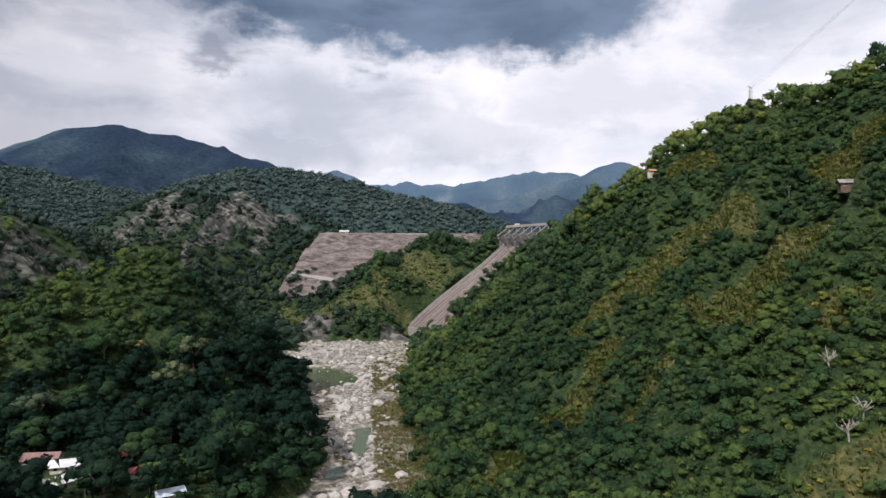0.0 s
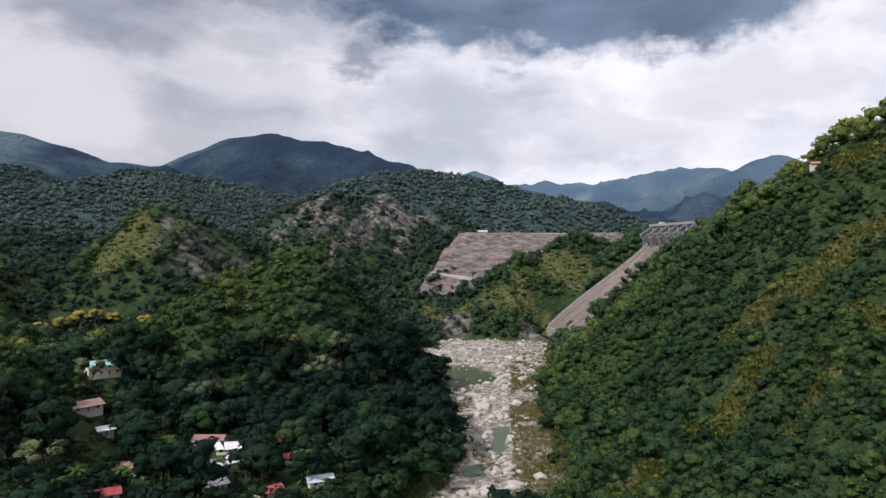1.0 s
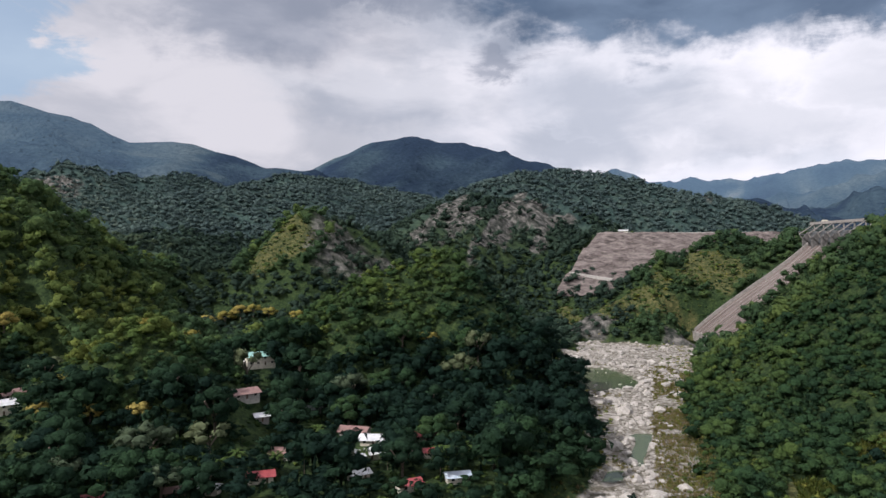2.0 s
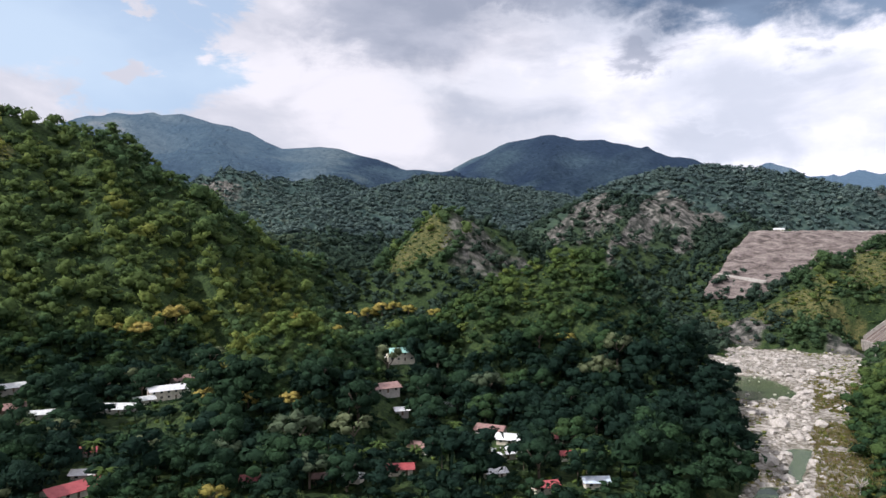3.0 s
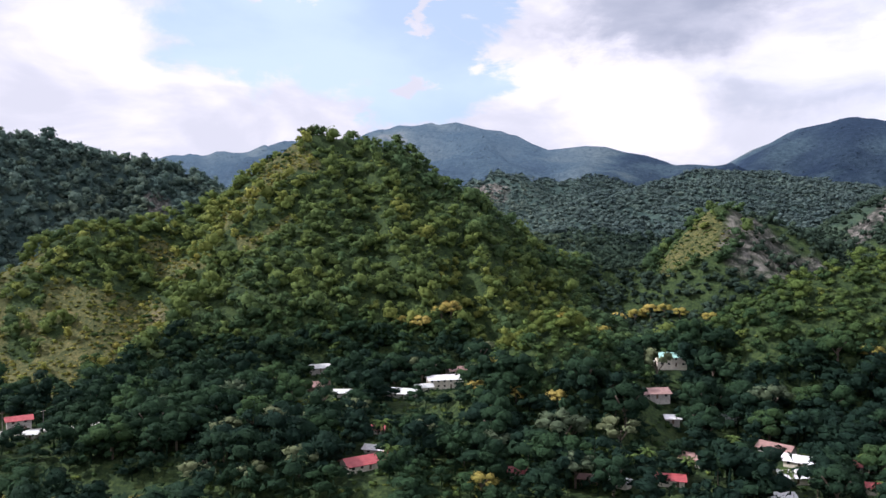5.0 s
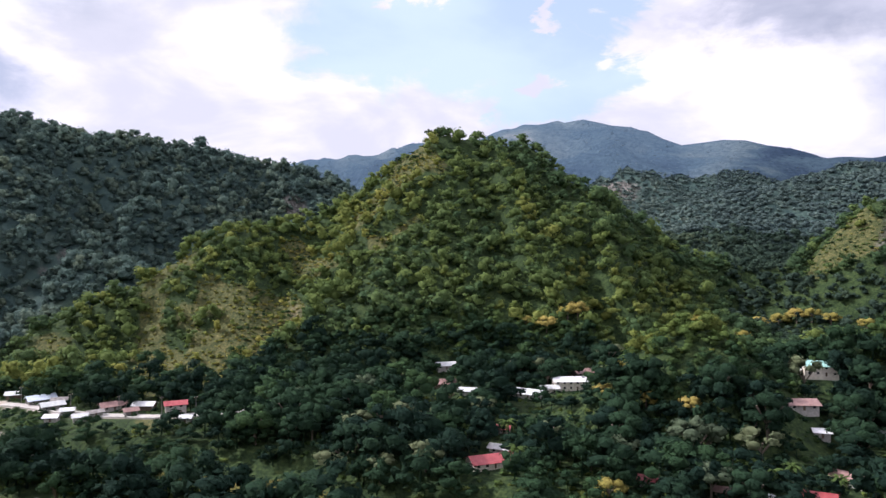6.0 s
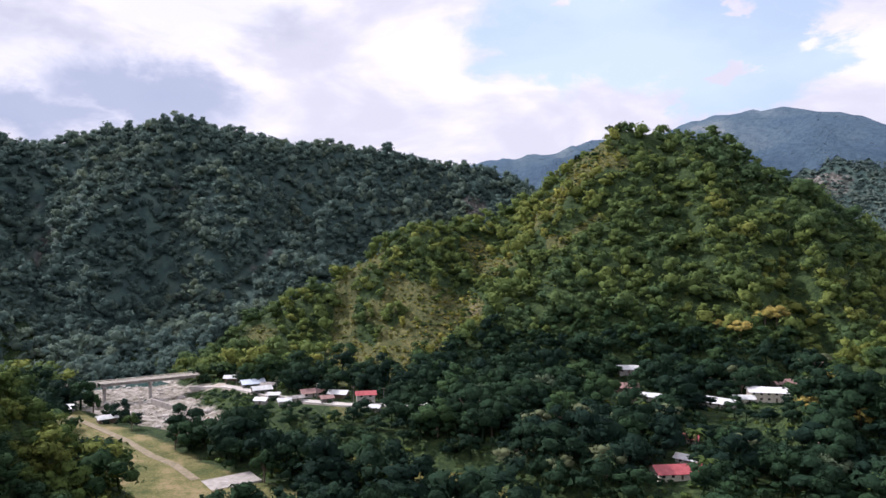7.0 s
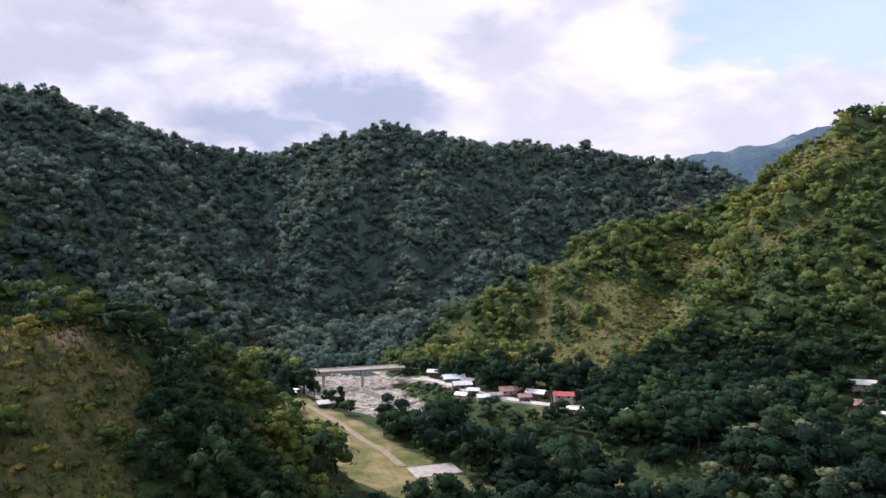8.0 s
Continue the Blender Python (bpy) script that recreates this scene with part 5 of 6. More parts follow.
for b, d, roof, length, storeys in HOMES:
    for k in range(max(3, int(length / 2.2))):
        px, py = spot(b, d - 0.36 * length - pick.uniform(1.5, 4.5))
        side = pick.uniform(-0.62, 0.62) * length
        bx.append(px + side * math.cos(radians(b)))
        by.append(py + side * math.sin(radians(b)))
bx, by = np.array(bx), np.array(by)
wide = rng.uniform(2.4, 4.4, len(bx))
planted("yard_bushes", SLOPE, bx, by, wide, wide * rng.uniform(0.6, 0.85, len(bx)), np.clip(rng.normal(0.18, 0.12, len(bx)), 0, 0.6), "dark green bushes in the yards before the houses")

# ================= bridge, road and river wall =================
BRIDGE_A, BRIDGE_B = Vector((*spot(113.5, 452), EZ - 80.0)), Vector((*spot(101.7, 466), EZ - 80.0))
span = BRIDGE_B - BRIDGE_A
bt = Matrix.Translation(BRIDGE_A) @ span.to_track_quat("X", "Z").to_matrix().to_4x4()
bl = span.length
bridge = tagged(new("road_bridge"), "pale concrete road bridge on tall piers over the gravel bed", "bridge")
bridge.matrix_world = bt
boxed("deck", (-8, -4, -0.5), (bl + 4, 4, 0.0), concrete, bridge)
for y in (-2.6, 0, 2.6):
    boxed("girder", (-8, y - 0.35, -1.9), (bl + 2, y + 0.35, -0.5), concrete, bridge)
for y in (-3.9, 3.9):
    bm = bmesh.new()
    box(bm, (-8, y - 0.12, 0.75), (bl + 4, y + 0.12, 1.0))
    box(bm, (-8, y - 0.15, 0.0), (bl + 4, y + 0.15, 0.3))
    for k in range(int(bl / 2.5)):
        box(bm, (k * 2.5, y - 0.1, 0.3), (k * 2.5 + 0.25, y + 0.1, 0.75))
    part("railing", bm, plaster, bridge)
for k in (0.20, 0.47, 0.74):
    bm = bmesh.new()
    box(bm, (bl * k - 1.0, -3.6, -3.0), (bl * k + 1.0, 3.6, -1.9))
    box(bm, (bl * k - 0.8, -1.3, -14), (bl * k + 0.8, 1.3, -3.0))
    part("pier", bm, concrete, bridge)

def ribbon(name, points, width, lift, material, label, category, thick=0.5):
    """A strip of road on the ground along a line."""
    fine = []
    for (ax, ay, _), (bx, by, _) in zip(points, points[1:]):
        n = max(2, int(math.hypot(bx - ax, by - ay) / 4))
        fine += [(ax + (bx - ax) * k / n, ay + (by - ay) * k / n) for k in range(n)]
    fine.append(points[-1][:2])
    zs = [float(ground_z(x, y)) for x, y in fine]
    zs = [sum(zs[max(0, k - 3):k + 4]) / len(zs[max(0, k - 3):k + 4]) + lift for k in range(len(zs))]
    bm = bmesh.new()
    prev = None
    for k, (x, y) in enumerate(fine):
        qx, qy = fine[min(k + 1, len(fine) - 1)]
        px, py = fine[max(k - 1, 0)]
        l = math.hypot(qx - px, qy - py)
        ox, oy = -(qy - py) / l * width / 2, (qx - px) / l * width / 2
        ring = [bm.verts.new((x + ox * s, y + oy * s, zs[k] + dz)) for s, dz in ((-1, 0), (1, 0), (1, -thick), (-1, -thick))]
        if prev:
            for c in range(4):
                bm.faces.new((prev[c], prev[(c + 1) % 4], ring[(c + 1) % 4], ring[c]))
        prev = ring
    bmesh.ops.recalc_face_normals(bm, faces=bm.faces)
    return tagged(part(name, bm, material), label, category, kind="structure")


track_earth = surface("track_earth", lambda nt, w: ramp(nt, grain(nt, w, 0.5, 6.0, 0.65), (0.3, (0.13, 0.115, 0.07)), (0.7, (0.27, 0.225, 0.165))), 0.95, lambda nt, w: grain(nt, w, 1.5, 5.0), 0.15, gloss=0.1)
ribbon("dirt_track", TRACK, 3.2, 0.25, track_earth, "pale dirt track worn across the meadow", "track", 1.2)
ribbon("road", ROAD, 6.5, 0.6, asphalt, "pale worn valley road below the slope", "road", 2.0)
WALL = [(*spot(b, d), 0) for b, d in ((104.6, 440), (103.2, 420), (101.4, 390), (100.2, 368), (99.6, 352))]
ribbon("river_wall", WALL, 1.0, 3.2, concrete, "long grey concrete river wall", "wall", 9.0)

px, py = spot(98.7, 257)
pad = part("concrete_pad", box(bmesh.new(), (-9, -6, -2.0), (9, 6, 0.25), pose(px, py, float(ground_z(px, py)) + 0.2, 0, 0, 118)), concrete)
tagged(pad, "flat grey concrete slab on the dry meadow", "slab")

# ================= lattice mast behind the wooded hill =================
def lattice_mast(m, tall, base):
    mast = tagged(new("power_mast"), "pale steel lattice power mast standing among trees", "mast")
    mast.matrix_world = m
    for sx, sy in ((-1, -1), (-1, 1), (1, -1), (1, 1)):
        part("leg", beam(bmesh.new(), (sx * base, sy * base, -2), (sx * 0.4, sy * 0.4, tall), 0.35, 0.35), ROOFS["white"], mast)
    bm = bmesh.new()
    for k in range(7):
        z0, z1 = tall * k / 7, tall * (k + 1) / 7
        w0, w1 = base + (0.4 - base) * k / 7, base + (0.4 - base) * (k + 1) / 7
        for a, b in (((-1, -1), (1, -1)), ((1, -1), (1, 1)), ((1, 1), (-1, 1)), ((-1, 1), (-1, -1))):
            beam(bm, (a[0] * w0, a[1] * w0, z0), (b[0] * w1, b[1] * w1, z1), 0.22, 0.22)
            beam(bm, (b[0] * w0, b[1] * w0, z0), (a[0] * w1, a[1] * w1, z1), 0.22, 0.22)
    part("bracing", bm, ROOFS["white"], mast)
    for z in (tall * 0.72, tall * 0.86, tall):
        part("crossarm", beam(bmesh.new(), (-3.4, 0, z), (3.4, 0, z), 0.35, 0.35), ROOFS["white"], mast)
    return mast


px, py = spot(26.9, 830)
lattice_mast(pose(px, py, float(ground_z(px, py)), 0, 0, 20), 24, 2.4)

# ================= stones of the river bed =================
def boulder_shape(seed, flatness):
    r = np.random.default_rng(seed)
    v = ICO * r.uniform(0.62, 1.2, (12, 1)) * np.array((1.0, 0.8, flatness))
    return v, ICO_FACES


BOULDERS = [boulder_shape(200 + k, 0.55) for k in range(12)]
x, y = scatter(-520, 120, -160, 780, 2.6)
d, (w,), _ = along(RIVER, x, y)
r_, b_ = np.hypot(x, y), np.degrees(np.arctan2(-x, y))
s = (d < w + 2) & (r_ > 225) & (r_ < 705) & ((b_ < 15) | ((b_ > 96) & (b_ < 112))) & (fractal(x, y, 22, 121, 2) + rng.uniform(-0.5, 0.6, len(x)) > 0.05) & ((flow_water(x, y) < 0.3) | ((r_ > 480) & (b_ > 96) & (rng.uniform(size=len(x)) < 0.22)))
s &= ~((d > w - 12) & (rng.uniform(size=len(x)) < 0.6))
s &= ~((b_ < 6.0) & (d > 0.25 * w) & (r_ < 520) & (rng.uniform(size=len(x)) < 0.6))
s &= (pool_depth(x, y) < 0.4) | (rng.uniform(size=len(x)) < 0.05)
x, y = x[s], y[s]
size = np.clip(rng.lognormal(-0.25, 0.75, len(x)), 0.3, 5.5) * np.where(b_[s] > 90, 0.6, 1.0)
singles = np.argsort(-size * np.where(r_[s] < 520, 1, 0.3))[:150]
rest = np.setdiff1d(np.arange(len(x)), singles)
z = np.maximum(ground_z(x, y), EZ + WATER_Z - 0.15 * size)
vs, fs, at = [], [], 0
for k in rest:
    v, f = BOULDERS[k % 12]
    a = 2.4 * k
    c, si = math.cos(a), math.sin(a)
    vs.append(np.stack([x[k] + size[k] * (v[:, 0] * c - v[:, 1] * si), y[k] + size[k] * (v[:, 0] * si + v[:, 1] * c), z[k] + size[k] * (v[:, 2] + 0.15)], 1))
    fs.append(f + at)
    at += 12
stones = new("river_stones", mesh_from("river_stones", np.concatenate(vs), np.concatenate(fs), [stone], smooth_faces=False))
tagged(stones, "pale grey stones and cobbles strewn over the river bed", "stones", kind="stuff")
shapes = [mesh_from("boulder", v, f, [stone], smooth_faces=False) for v, f in BOULDERS]
for k in singles:
    ob = new("boulder", shapes[k % 12])
    ob.matrix_world = pose(x[k], y[k], z[k] + 0.1 * size[k], 0, 0, 137.0 * k) @ Matrix.Diagonal((size[k], size[k], size[k], 1))
    tagged(ob, "large pale grey boulder in the stony river bed", "boulder", "boulders in the river bed")

# brownish scrub along the edges of the bed
x, y = scatter(-160, 60, 225, 720, 3.4)
d, (w,), _ = along(RIVER, x, y)
r_, b_ = np.hypot(x, y), np.degrees(np.arctan2(-x, y))
s = (d < w + 6) & (d > 0.45 * w) & (b_ < 14) & (rng.uniform(size=len(x)) < np.where(b_ < 6.4, 0.75, 0.25)) & (pool_depth(x, y) < 0.1) & (fractal(x, y, 26, 151, 2) > -0.15)
x, y = x[s], y[s]
wide = rng.uniform(1.2, 3.4, len(x))
planted("bed_scrub", BUSH, x, y, wide, wide * rng.uniform(0.4, 0.8, len(x)), np.clip(rng.normal(0.66, 0.12, len(x)), 0.3, 0.9), "brown and olive scrub along the stony river bed")

# light green hedge between the meadow and the river
x, y = scatter(-360, -220, -120, 40, 3.6)
hd = along([(*spot(b, d), 0) for b, d in ((99.5, 312), (97.5, 296), (93.5, 266), (89, 250), (85.5, 246))], x, y)[0]
s = (hd < 8 + 3 * soft_noise(x, y, 16, 171)) & (masks(x, y)["meadow"] < 0.5) & (rng.uniform(size=len(x)) < 0.85)
x, y = x[s], y[s]
wide = rng.uniform(4, 8.5, len(x))
planted("hedge_trees", SLOPE, x, y, wide, wide * rng.uniform(0.7, 1.0, len(x)), np.clip(rng.normal(0.56, 0.09, len(x)), 0.1, 0.75), "light green hedge of low trees beside the meadow")

# dry grass over the bank beside the bed
x, y = scatter(-120, 60, 225, 560, 1.1)
d, (w,), _ = along(RIVER, x, y)
b_ = np.degrees(np.arctan2(-x, y))
s = (d < w + 8) & (d > 0.2 * w) & (b_ < 14) & (rng.uniform(size=len(x)) < np.where(b_ < 6.2, 0.85, 0.14)) & (pool_depth(x, y) < 0.05) & (fractal(x, y, 20, 152, 3) > np.where(b_ < 5.9, -0.3, 0.12))
x, y = x[s], y[s]
wide = rng.uniform(1.0, 2.6, len(x))
planted("bank_grass", TUFT, x, y, wide, wide * rng.uniform(0.45, 0.8, len(x)), np.clip(rng.normal(0.72, 0.16, len(x)), 0.2, 1), "brown dry grass on the bank of the stony river", straw)

# shrubs beside the spillway's lower end
x, y = scatter(-110, 30, 690, 800, 3.4)
a_, dn_ = (x - 70) * 0.40 - (y - 787) * 0.9165, -(x - 70) * 0.9165 - (y - 787) * 0.40
s = (a_ < -5) & (a_ > -40) & (dn_ > 60) & (dn_ < 150) & (rng.uniform(size=len(x)) < 0.7)
s |= (a_ > -5) & (a_ < 20) & (dn_ > 126) & (dn_ < 150) & (rng.uniform(size=len(x)) < 0.3)
x, y = x[s], y[s]
wide = rng.uniform(2.2, 6.0, len(x))
planted("spillway_scrub", BUSH, x, y, wide, wide * rng.uniform(0.5, 0.9, len(x)), np.clip(rng.normal(0.36, 0.14, len(x)), 0.05, 0.8), "green scrub beside the lower end of the spillway")

# scrub on the bank between the river wall and the road
x, y = scatter(-460, -330, -120, 60, 3.0)
r_, b_ = np.hypot(x, y), np.degrees(np.arctan2(-x, y))
s = (b_ > 95.5) & (b_ < 104) & (r_ > 372) & (r_ < 470) & (along(ROAD, x, y)[0] > 6.5) & (along(WALL, x, y)[0] > 4) & (masks(x, y)["stony"] < 0.5) & (rng.uniform(size=len(x)) < 0.75)
for b, d, roof, length, storeys in HOMES:
    px, py = spot(b, d)
    s &= np.hypot(x - px, y - py) > 0.6 * length
x, y = x[s], y[s]
wide = rng.uniform(2.0, 5.2, len(x))
planted("bank_bushes", BUSH, x, y, wide, wide * rng.uniform(0.5, 0.85, len(x)), np.clip(rng.normal(0.28, 0.13, len(x)), 0.05, 0.7), "dark green bushes on the bank below the road")

# ================= trees that stand out singly =================
def leafy(name, shape, tint, material=None):
    v, f, n = shape
    me = mesh_from(name, v, f, [material or foliage], {"tint": np.full(len(v), tint)})
    me.normals_split_custom_set_from_vertices(n.astype(np.float32))
    return me


def stem_mesh(height_, thick, limbs):
    bm = bmesh.new()
    beam(bm, (0, 0, -0.1), (0.01, 0.0, height_), thick, thick)
    for k in range(limbs):
        a = 2.1 * k
        beam(bm, (0, 0, height_ * (0.55 + 0.1 * (k % 3))), (0.26 * math.cos(a), 0.26 * math.sin(a), height_ + 0.18), thick * 0.5, thick * 0.5)
    me = bpy.data.meshes.new("trunk")
    bm.to_mesh(me)
    bm.free()
    me.materials.append(bark)
    return me


def single_tree(crown_me, trunk_me, b, d, wide_, tall_, label, group=""):
    px, py = spot(b, d)
    t = tagged(new("tree"), label, "tree", group)
    t.matrix_world = pose(px, py, float(ground_z(px, py)) - 0.2, 0, 0, 73.0 * d) @ Matrix.Diagonal((wide_, wide_, tall_, 1))
    for n, me in (("trunk", trunk_me), ("crown", crown_me)):
        o = new(n, me)
        o.parent = t
    return t


BROAD = [crown_shape(9, 260, 0.34, 0.38, 0.18, 0.034, False, 0.92, fine=True) for _ in range(4)]
UMBRELLA = [crown_shape(8, 220, 0.38, 0.62, 0.15, 0.034, False, 0.6, fine=True) for _ in range(2)]
trunk_me = stem_mesh(0.5, 0.045, 6)
greens = [leafy("crown", BROAD[k % 4], 0.16 + 0.08 * k) for k in range(4)]
golden = [leafy("crown", BROAD[k], 0.90 + 0.07 * k) for k in range(2)]
greyish = [leafy("crown", UMBRELLA[k], 0.58 + 0.2 * k, dusk_foliage) for k in range(2)]
# yellow-flowered trees among the village woods
for b, d, w_ in ((51.6, 322, 10), (53.4, 316, 9), (50.2, 301, 9), (46.8, 296, 9), (53.1, 236, 10), (52.4, 300, 8), (46.1, 338, 8), (43.2, 552, 14), (42.0, 628, 15), (40.6, 650, 16), (39.4, 650, 15), (38.4, 645, 14), (37.2, 636, 14), (35.0, 424, 10),
                 (58.1, 466, 13), (55.6, 488, 15), (56.4, 480, 12), (24.2, 398, 10), (71.6, 300, 8), (59.8, 470, 10)):
    single_tree(golden[int(w_) % 2], trunk_me, b, d, w_ * 1.25, w_ * 0.95, "tree in yellow blossom among dark green trees", "yellow trees")
for b, d, w_ in ((73.3, 368, 20), (70.0, 310, 19), (68.1, 262, 17), (59.0, 416, 19), (73.8, 304, 17), (57.8, 291, 15), (76.1, 272, 17), (45.6, 281, 14), (71.9, 264, 15), (66.2, 352, 16), (63.2, 330, 15)):
    single_tree(greyish[int(w_) % 2], trunk_me, b, d, w_, w_ * 0.8, "wide grey-green umbrella tree with a flat crown", "umbrella trees")
# crest trees against the sky
for k, (b, d, w_, h_) in enumerate(((67.9, 657, 9, 13), (67.0, 660, 11, 12), (66.2, 662, 8, 10), (64.0, 668, 10, 11), (70.5, 657, 8, 9), (-20.3, 545, 9, 15), (-24.3, 525, 11, 12), (-27.5, 510, 10, 11), (-29.8, 505, 9, 11), (-32.4, 500, 13, 19), (-22.0, 535, 10, 12))):
    single_tree(greyish[k % 2] if k in (0, 1) else greens[k % 4], trunk_me, b, d, w_, h_, "tall tree on the crest against the sky", "crest trees")
# trees of the meadow
for k, (b, d, w_, h_) in enumerate(((102.9, 306, 10, 13), (96.2, 253, 11, 13), (102.8, 318, 11, 10), (106.0, 352, 8, 8), (107.5, 398, 9, 12), (106.6, 380, 9, 9), (108.6, 420, 10, 12))):
    single_tree(greens[k % 4], trunk_me, b, d, w_, h_, "green tree on the dry meadow by the river", "meadow trees")

# mixed big trees standing out of the village woods
some = random.Random(23)
tones = [leafy("crown", BROAD[k % 4], t) for k, t in enumerate((0.07, 0.14, 0.24, 0.32, 0.36, 0.11))]
made = 0
while made < 110:
    b, d = some.uniform(17, 84), some.uniform(238, 430)
    px, py = spot(b, d)
    if ground_z(px, py) > 45 or not clear_of(np.array([px]), np.array([py]))[0] or masks(np.array([px]), np.array([py]))["stony"][0] > 0.1 or low_growth(px, py) < 1:
        continue
    k = some.choice((0, 0, 1, 1, 2, 3, 4, 5, 5))
    w_ = some.uniform(13, 22)
    words = ("dark green", "deep green", "fresh green", "mid green", "pale grey-green", "dusky green")[k]
    single_tree(greyish[made % 2] if k == 4 else tones[k], trunk_me, b, d, w_, w_ * some.uniform(0.75, 1.05), f"large {words} broadleaf tree in the village woods", "village trees")
    made += 1

# coconut palms in the village
def palm_parts():
    bm = bmesh.new()
    pts = [(0.25 * math.sin(t * 1.2), 0.1 * t, 8.5 * t) for t in (0, 0.25, 0.5, 0.75, 1.0)]
    for a, b in zip(pts, pts[1:]):
        beam(bm, a, (b[0], b[1], b[2] + 0.1), 0.3 - 0.02 * a[2], 0.3 - 0.02 * a[2])
    stem = bpy.data.meshes.new("trunk")
    bm.to_mesh(stem)
    bm.free()
    stem.materials.append(bark)
    bm = bmesh.new()
    for seg in range(7):
        r0, r1 = seg * 0.6, (seg + 1) * 0.6
        z0, z1 = 0.9 * math.sin(r0 * 0.75) - 0.05 * r0 * r0, 0.9 * math.sin(r1 * 0.75) - 0.05 * r1 * r1
        for side in (-1, 1):
            w = 0.85 * math.sin(math.pi * (seg + 0.7) / 8)
            q = [bm.verts.new(c) for c in ((r0, 0, z0), (r1, 0, z1), (r1 + 0.5, side * w, z1 - 0.45), (r0 + 0.45, side * w * 0.8, z0 - 0.42))]
            bm.faces.new(q)
    frond = bpy.data.meshes.new("frond")
    bm.to_mesh(frond)
    bm.free()
    frond.materials.append(foliage)
    frond.attributes.new("tint", "FLOAT", "POINT").data.foreach_set("value", np.full(len(frond.vertices), 0.5, np.float32))
    return stem, frond


stem_me, frond_me = palm_parts()
palm = tagged(new("palm_tree"), "tall coconut palm with drooping green fronds", "palm", "village palms")
o = new("trunk", stem_me)
o.parent = palm
for k in range(15):
    o = new("frond", frond_me)
    o.parent = palm
    o.matrix_local = pose(0.25 * math.sin(1.2), 0.1, 8.5, 0, -18 + (k % 3) * 24 - 10, k * 137.5)
spots = [(22.5, 262), (21.8, 283), (26.3, 268), (27.6, 262), (31.8, 262), (24.4, 290), (20.8, 272), (36.6, 262), (39.6, 266), (41.0, 258), (42.6, 262), (43.8, 268), (45.2, 263), (54.5, 262), (57.0, 270), (60.5, 262), (61.3, 296), (49.2, 262), (33.4, 296), (29.6, 262), (47.2, 258), (64.6, 290), (34.4, 258), (23.2, 256)]
for k, (b, d) in enumerate(spots):
    px, py = spot(b, d)
    m = pose(px, py, float(ground_z(px, py)) - 0.2, 0, 0, 61.0 * k) @ Matrix.Scale(0.9 + 0.06 * (k % 6), 4)
    if k == 0:
        palm.matrix_world = m
    else:
        copy_thing(palm, m)

# ================= poles, masts and a cable =================
def utility_pole(b, d, tall):
    px, py = spot(b, d)
    pole = tagged(new("utility_pole"), "slim grey utility pole with a short crossarm", "pole", "roadside poles")
    pole.matrix_world = pose(px, py, float(ground_z(px, py)), 0, 0, b + 30)
    bm = bmesh.new()
    bmesh.ops.create_cone(bm, cap_ends=True, segments=8, radius1=0.2, radius2=0.12, depth=tall + 1, matrix=Matrix.Translation((0, 0, tall / 2 - 0.5)))
    part("post", bm, dark_concrete, pole)
    part("crossarm", beam(bmesh.new(), (-1.1, 0, tall - 0.7), (1.1, 0, tall - 0.7), 0.14, 0.14), timber, pole)
    for x in (-0.9, 0.0, 0.9):
        boxed("insulator", (x - 0.07, -0.07, tall - 0.62), (x + 0.07, 0.07, tall - 0.35), plaster, pole)
    return pole


for b, d in ((98.3, 436), (95.2, 402), (92.0, 384), (89.0, 372), (86.5, 366), (84.4, 366), (-26.8, 400), (-29.5, 340)):
    utility_pole(b, d, 9.5)
px, py = spot(-24.2, 528)
lattice_mast(pose(px, py, float(ground_z(px, py)) - 0.5, 0, 0, 35), 22, 1.8)


def cable(a, b, sag, thick):
    """A wire that hangs between two places."""
    data = bpy.data.curves.new("cable", "CURVE")
    data.dimensions, data.bevel_depth, data.bevel_resolution = "3D", thick, 1
    line = data.splines.new("POLY")
    line.points.add(24)
    for k in range(25):
        t = k / 24
        p = Vector(a).lerp(Vector(b), t)
        line.points[k].co = (p.x, p.y, p.z - 4 * sag * t * (1 - t), 1)
    data.materials.append(steel)
    return new("cable", data)


tagged(cable((*spot(24, 392), EZ - 60), (*spot(-6, 500), EZ - 52), 9, 0.05), "dark cable slung across the river valley", "cable")
mast_top = Vector((px, py, float(ground_z(px, py)) + 21))
for k in (-3, 0, 3):
    tagged(cable(mast_top + Vector((k, 0, 0)), Vector((*spot(-48, 330), EZ + 190 + k)), 6, 0.04), "thin overhead power line above the slope", "cable", "overhead lines")


# dead trees with bare pale limbs on the slope
pale_wood = surface("bleached_wood", lambda nt, w: ramp(nt, grain(nt, w, 2.0, 4.0), (0.3, (0.22, 0.20, 0.17)), (0.7, (0.40, 0.37, 0.33))), 0.9)


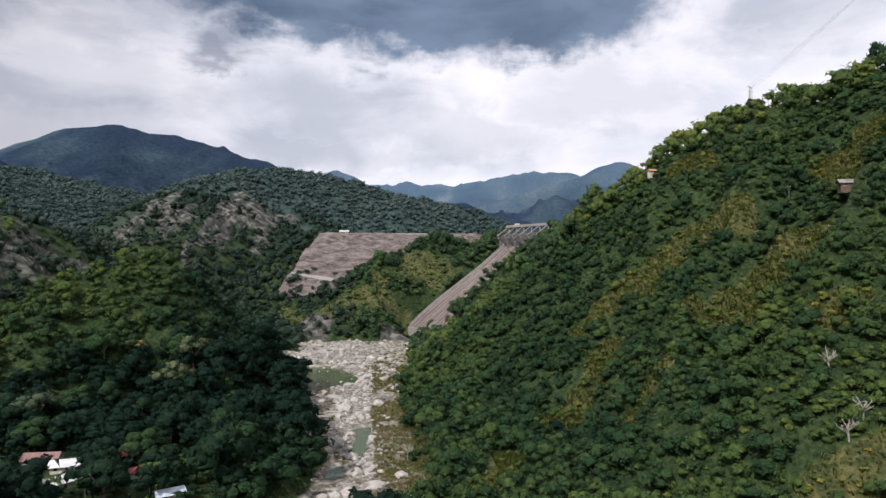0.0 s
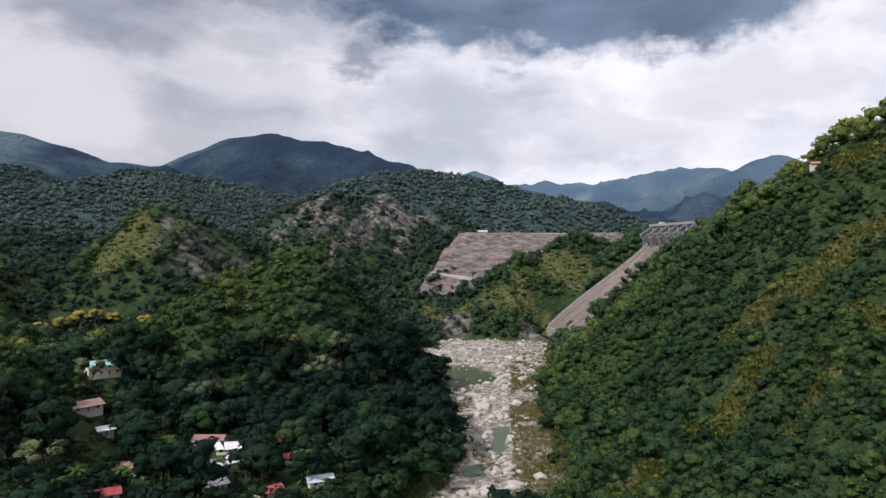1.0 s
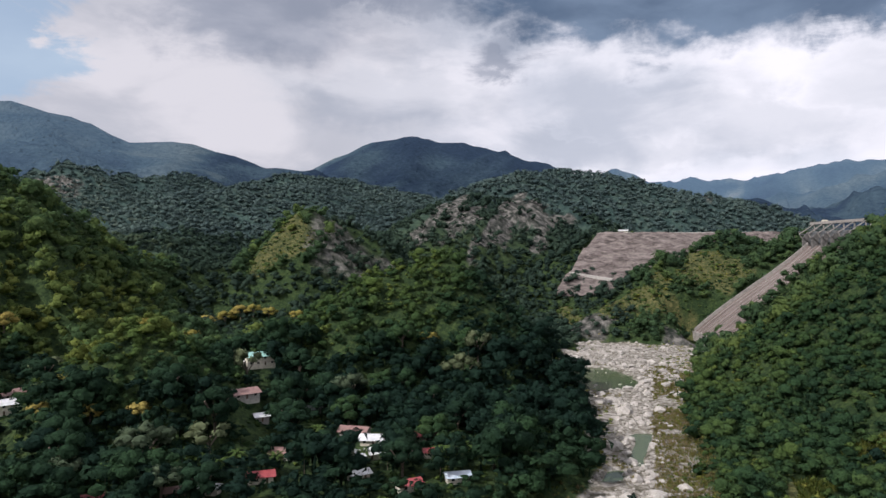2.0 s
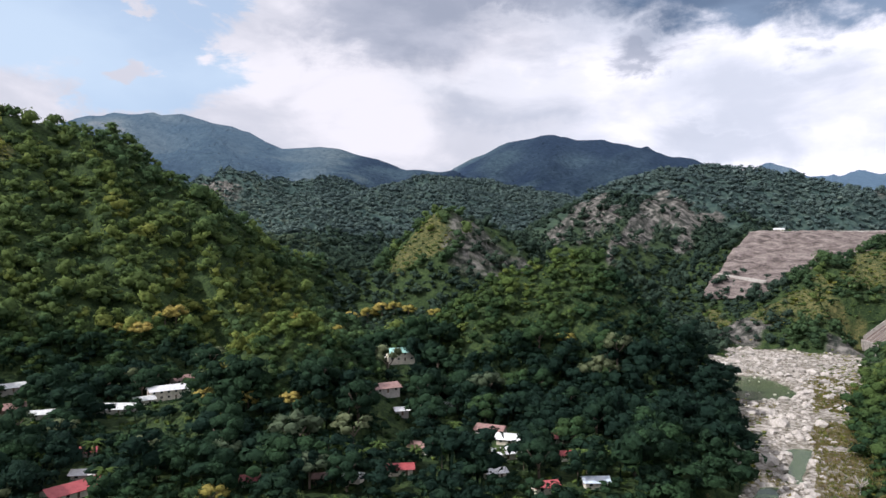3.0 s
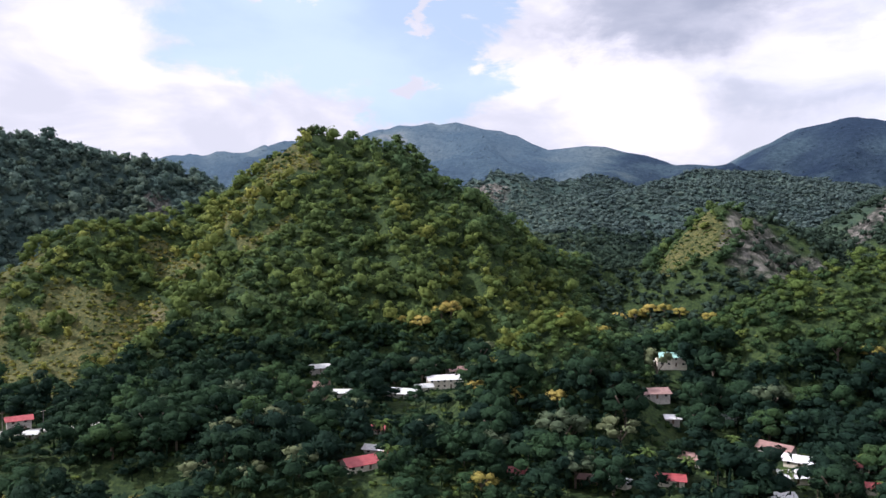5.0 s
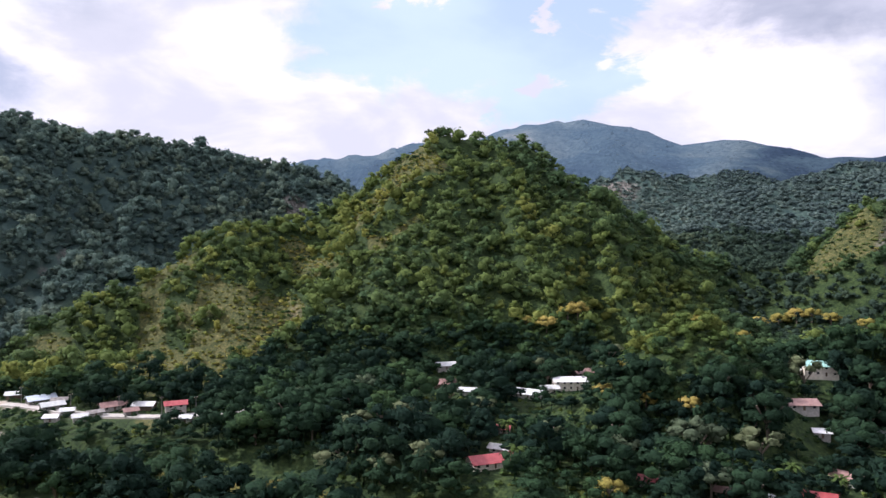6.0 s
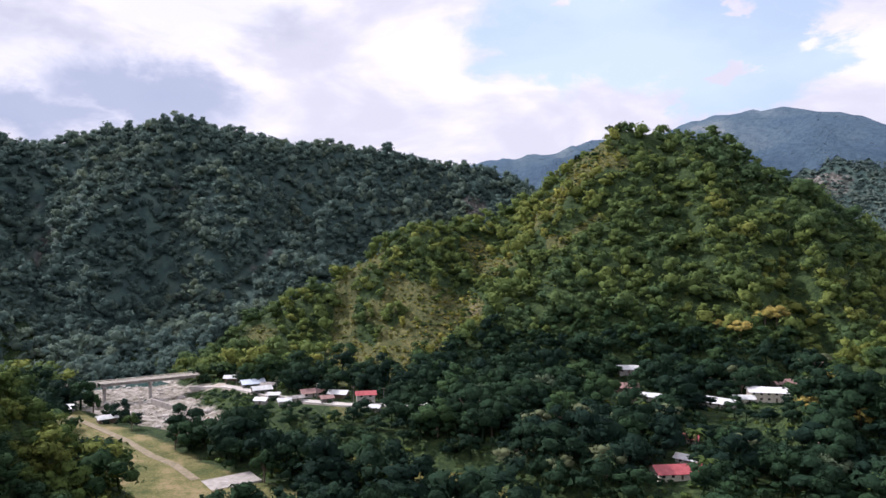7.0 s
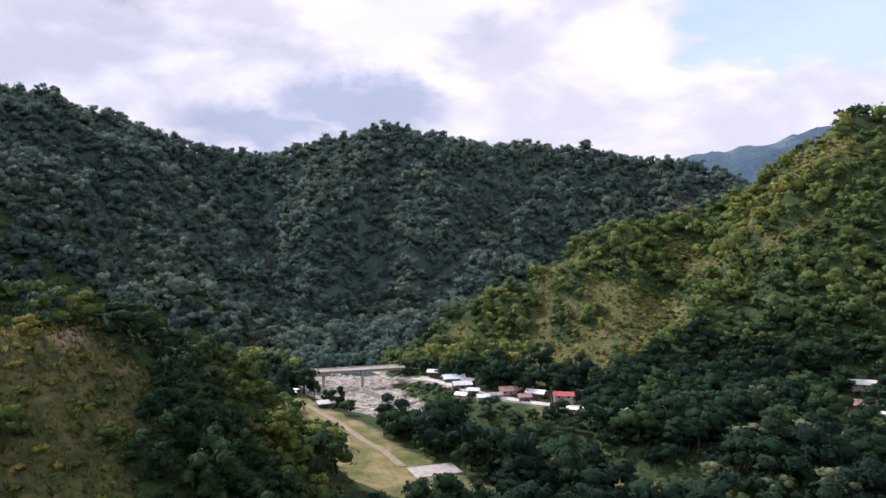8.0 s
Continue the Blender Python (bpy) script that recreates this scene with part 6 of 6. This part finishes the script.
def bare_tree(b, d, tall, seed):
    px, py = spot(b, d)
    r = random.Random(seed)
    t = tagged(new("dead_tree"), "leafless dead tree with pale forked branches", "tree", "dead trees")
    t.matrix_world = pose(px, py, float(ground_z(px, py)), 0, 0, seed * 40)
    part("trunk", beam(bmesh.new(), (0, 0, -0.5), (0.4, 0.2, tall * 0.55), 0.42, 0.42), pale_wood, t)
    for k in range(7):
        a = k * 0.9 + r.uniform(-0.2, 0.2)
        base = Vector((0.3, 0.15, tall * (0.3 + 0.04 * k)))
        tip = base + Vector((math.cos(a) * tall * 0.38, math.sin(a) * tall * 0.38, tall * r.uniform(0.25, 0.45)))
        bm = bmesh.new()
        beam(bm, base, tip, 0.2, 0.2)
        for j in range(3):
            m = base.lerp(tip, 0.5 + 0.2 * j)
            beam(bm, m, m + Vector((r.uniform(-1, 1), r.uniform(-1, 1), r.uniform(0.5, 1.4))) * tall * 0.14, 0.1, 0.1)
        part("limb", bm, pale_wood, t)
    return t


for k, (b, d) in enumerate(((-29.4, 262), (-30.6, 236), (-31.5, 243), (3.0, 300))):
    bare_tree(b, d, 7.5, k + 3)

# ================= digger on the gravel =================
orange_paint = surface("orange_paint", lambda nt, w: ramp(nt, grain(nt, w, 2.0, 4.0), (0.3, (0.16, 0.065, 0.035)), (0.7, (0.30, 0.14, 0.07))), 0.5)
px, py = spot(100.9, 372)
digger = tagged(new("excavator"), "small orange excavator at rest on the gravel bed", "excavator")
digger.matrix_world = pose(px, py, float(ground_z(px, py)) + 0.3, 0, 0, 150)
for y in (-1.1, 1.1):
    bm = box(bmesh.new(), (-1.9, y - 0.3, 0), (1.9, y + 0.3, 0.8))
    bmesh.ops.bevel(bm, geom=bm.edges[:], offset=0.2, segments=2, affect="EDGES")
    part("track", bm, steel, digger)
bm = box(bmesh.new(), (-1.9, -1.3, 0.95), (1.3, 1.3, 2.0))
bmesh.ops.bevel(bm, geom=bm.edges[:], offset=0.12, segments=2, affect="EDGES")
part("body", bm, orange_paint, digger)
part("cab", box(bmesh.new(), (0.2, 0.1, 2.0), (1.6, 1.25, 3.2)), glass, digger, "dark glazed cab")
part("boom", beam(bmesh.new(), (1.2, -0.3, 1.8), (4.0, -0.3, 4.4), 0.4, 0.55), orange_paint, digger)
part("stick", beam(bmesh.new(), (4.0, -0.3, 4.4), (5.4, -0.3, 1.6), 0.3, 0.4), orange_paint, digger)
part("bucket", box(bmesh.new(), (5.0, -0.8, 0.6), (5.9, 0.2, 1.6)), steel, digger)
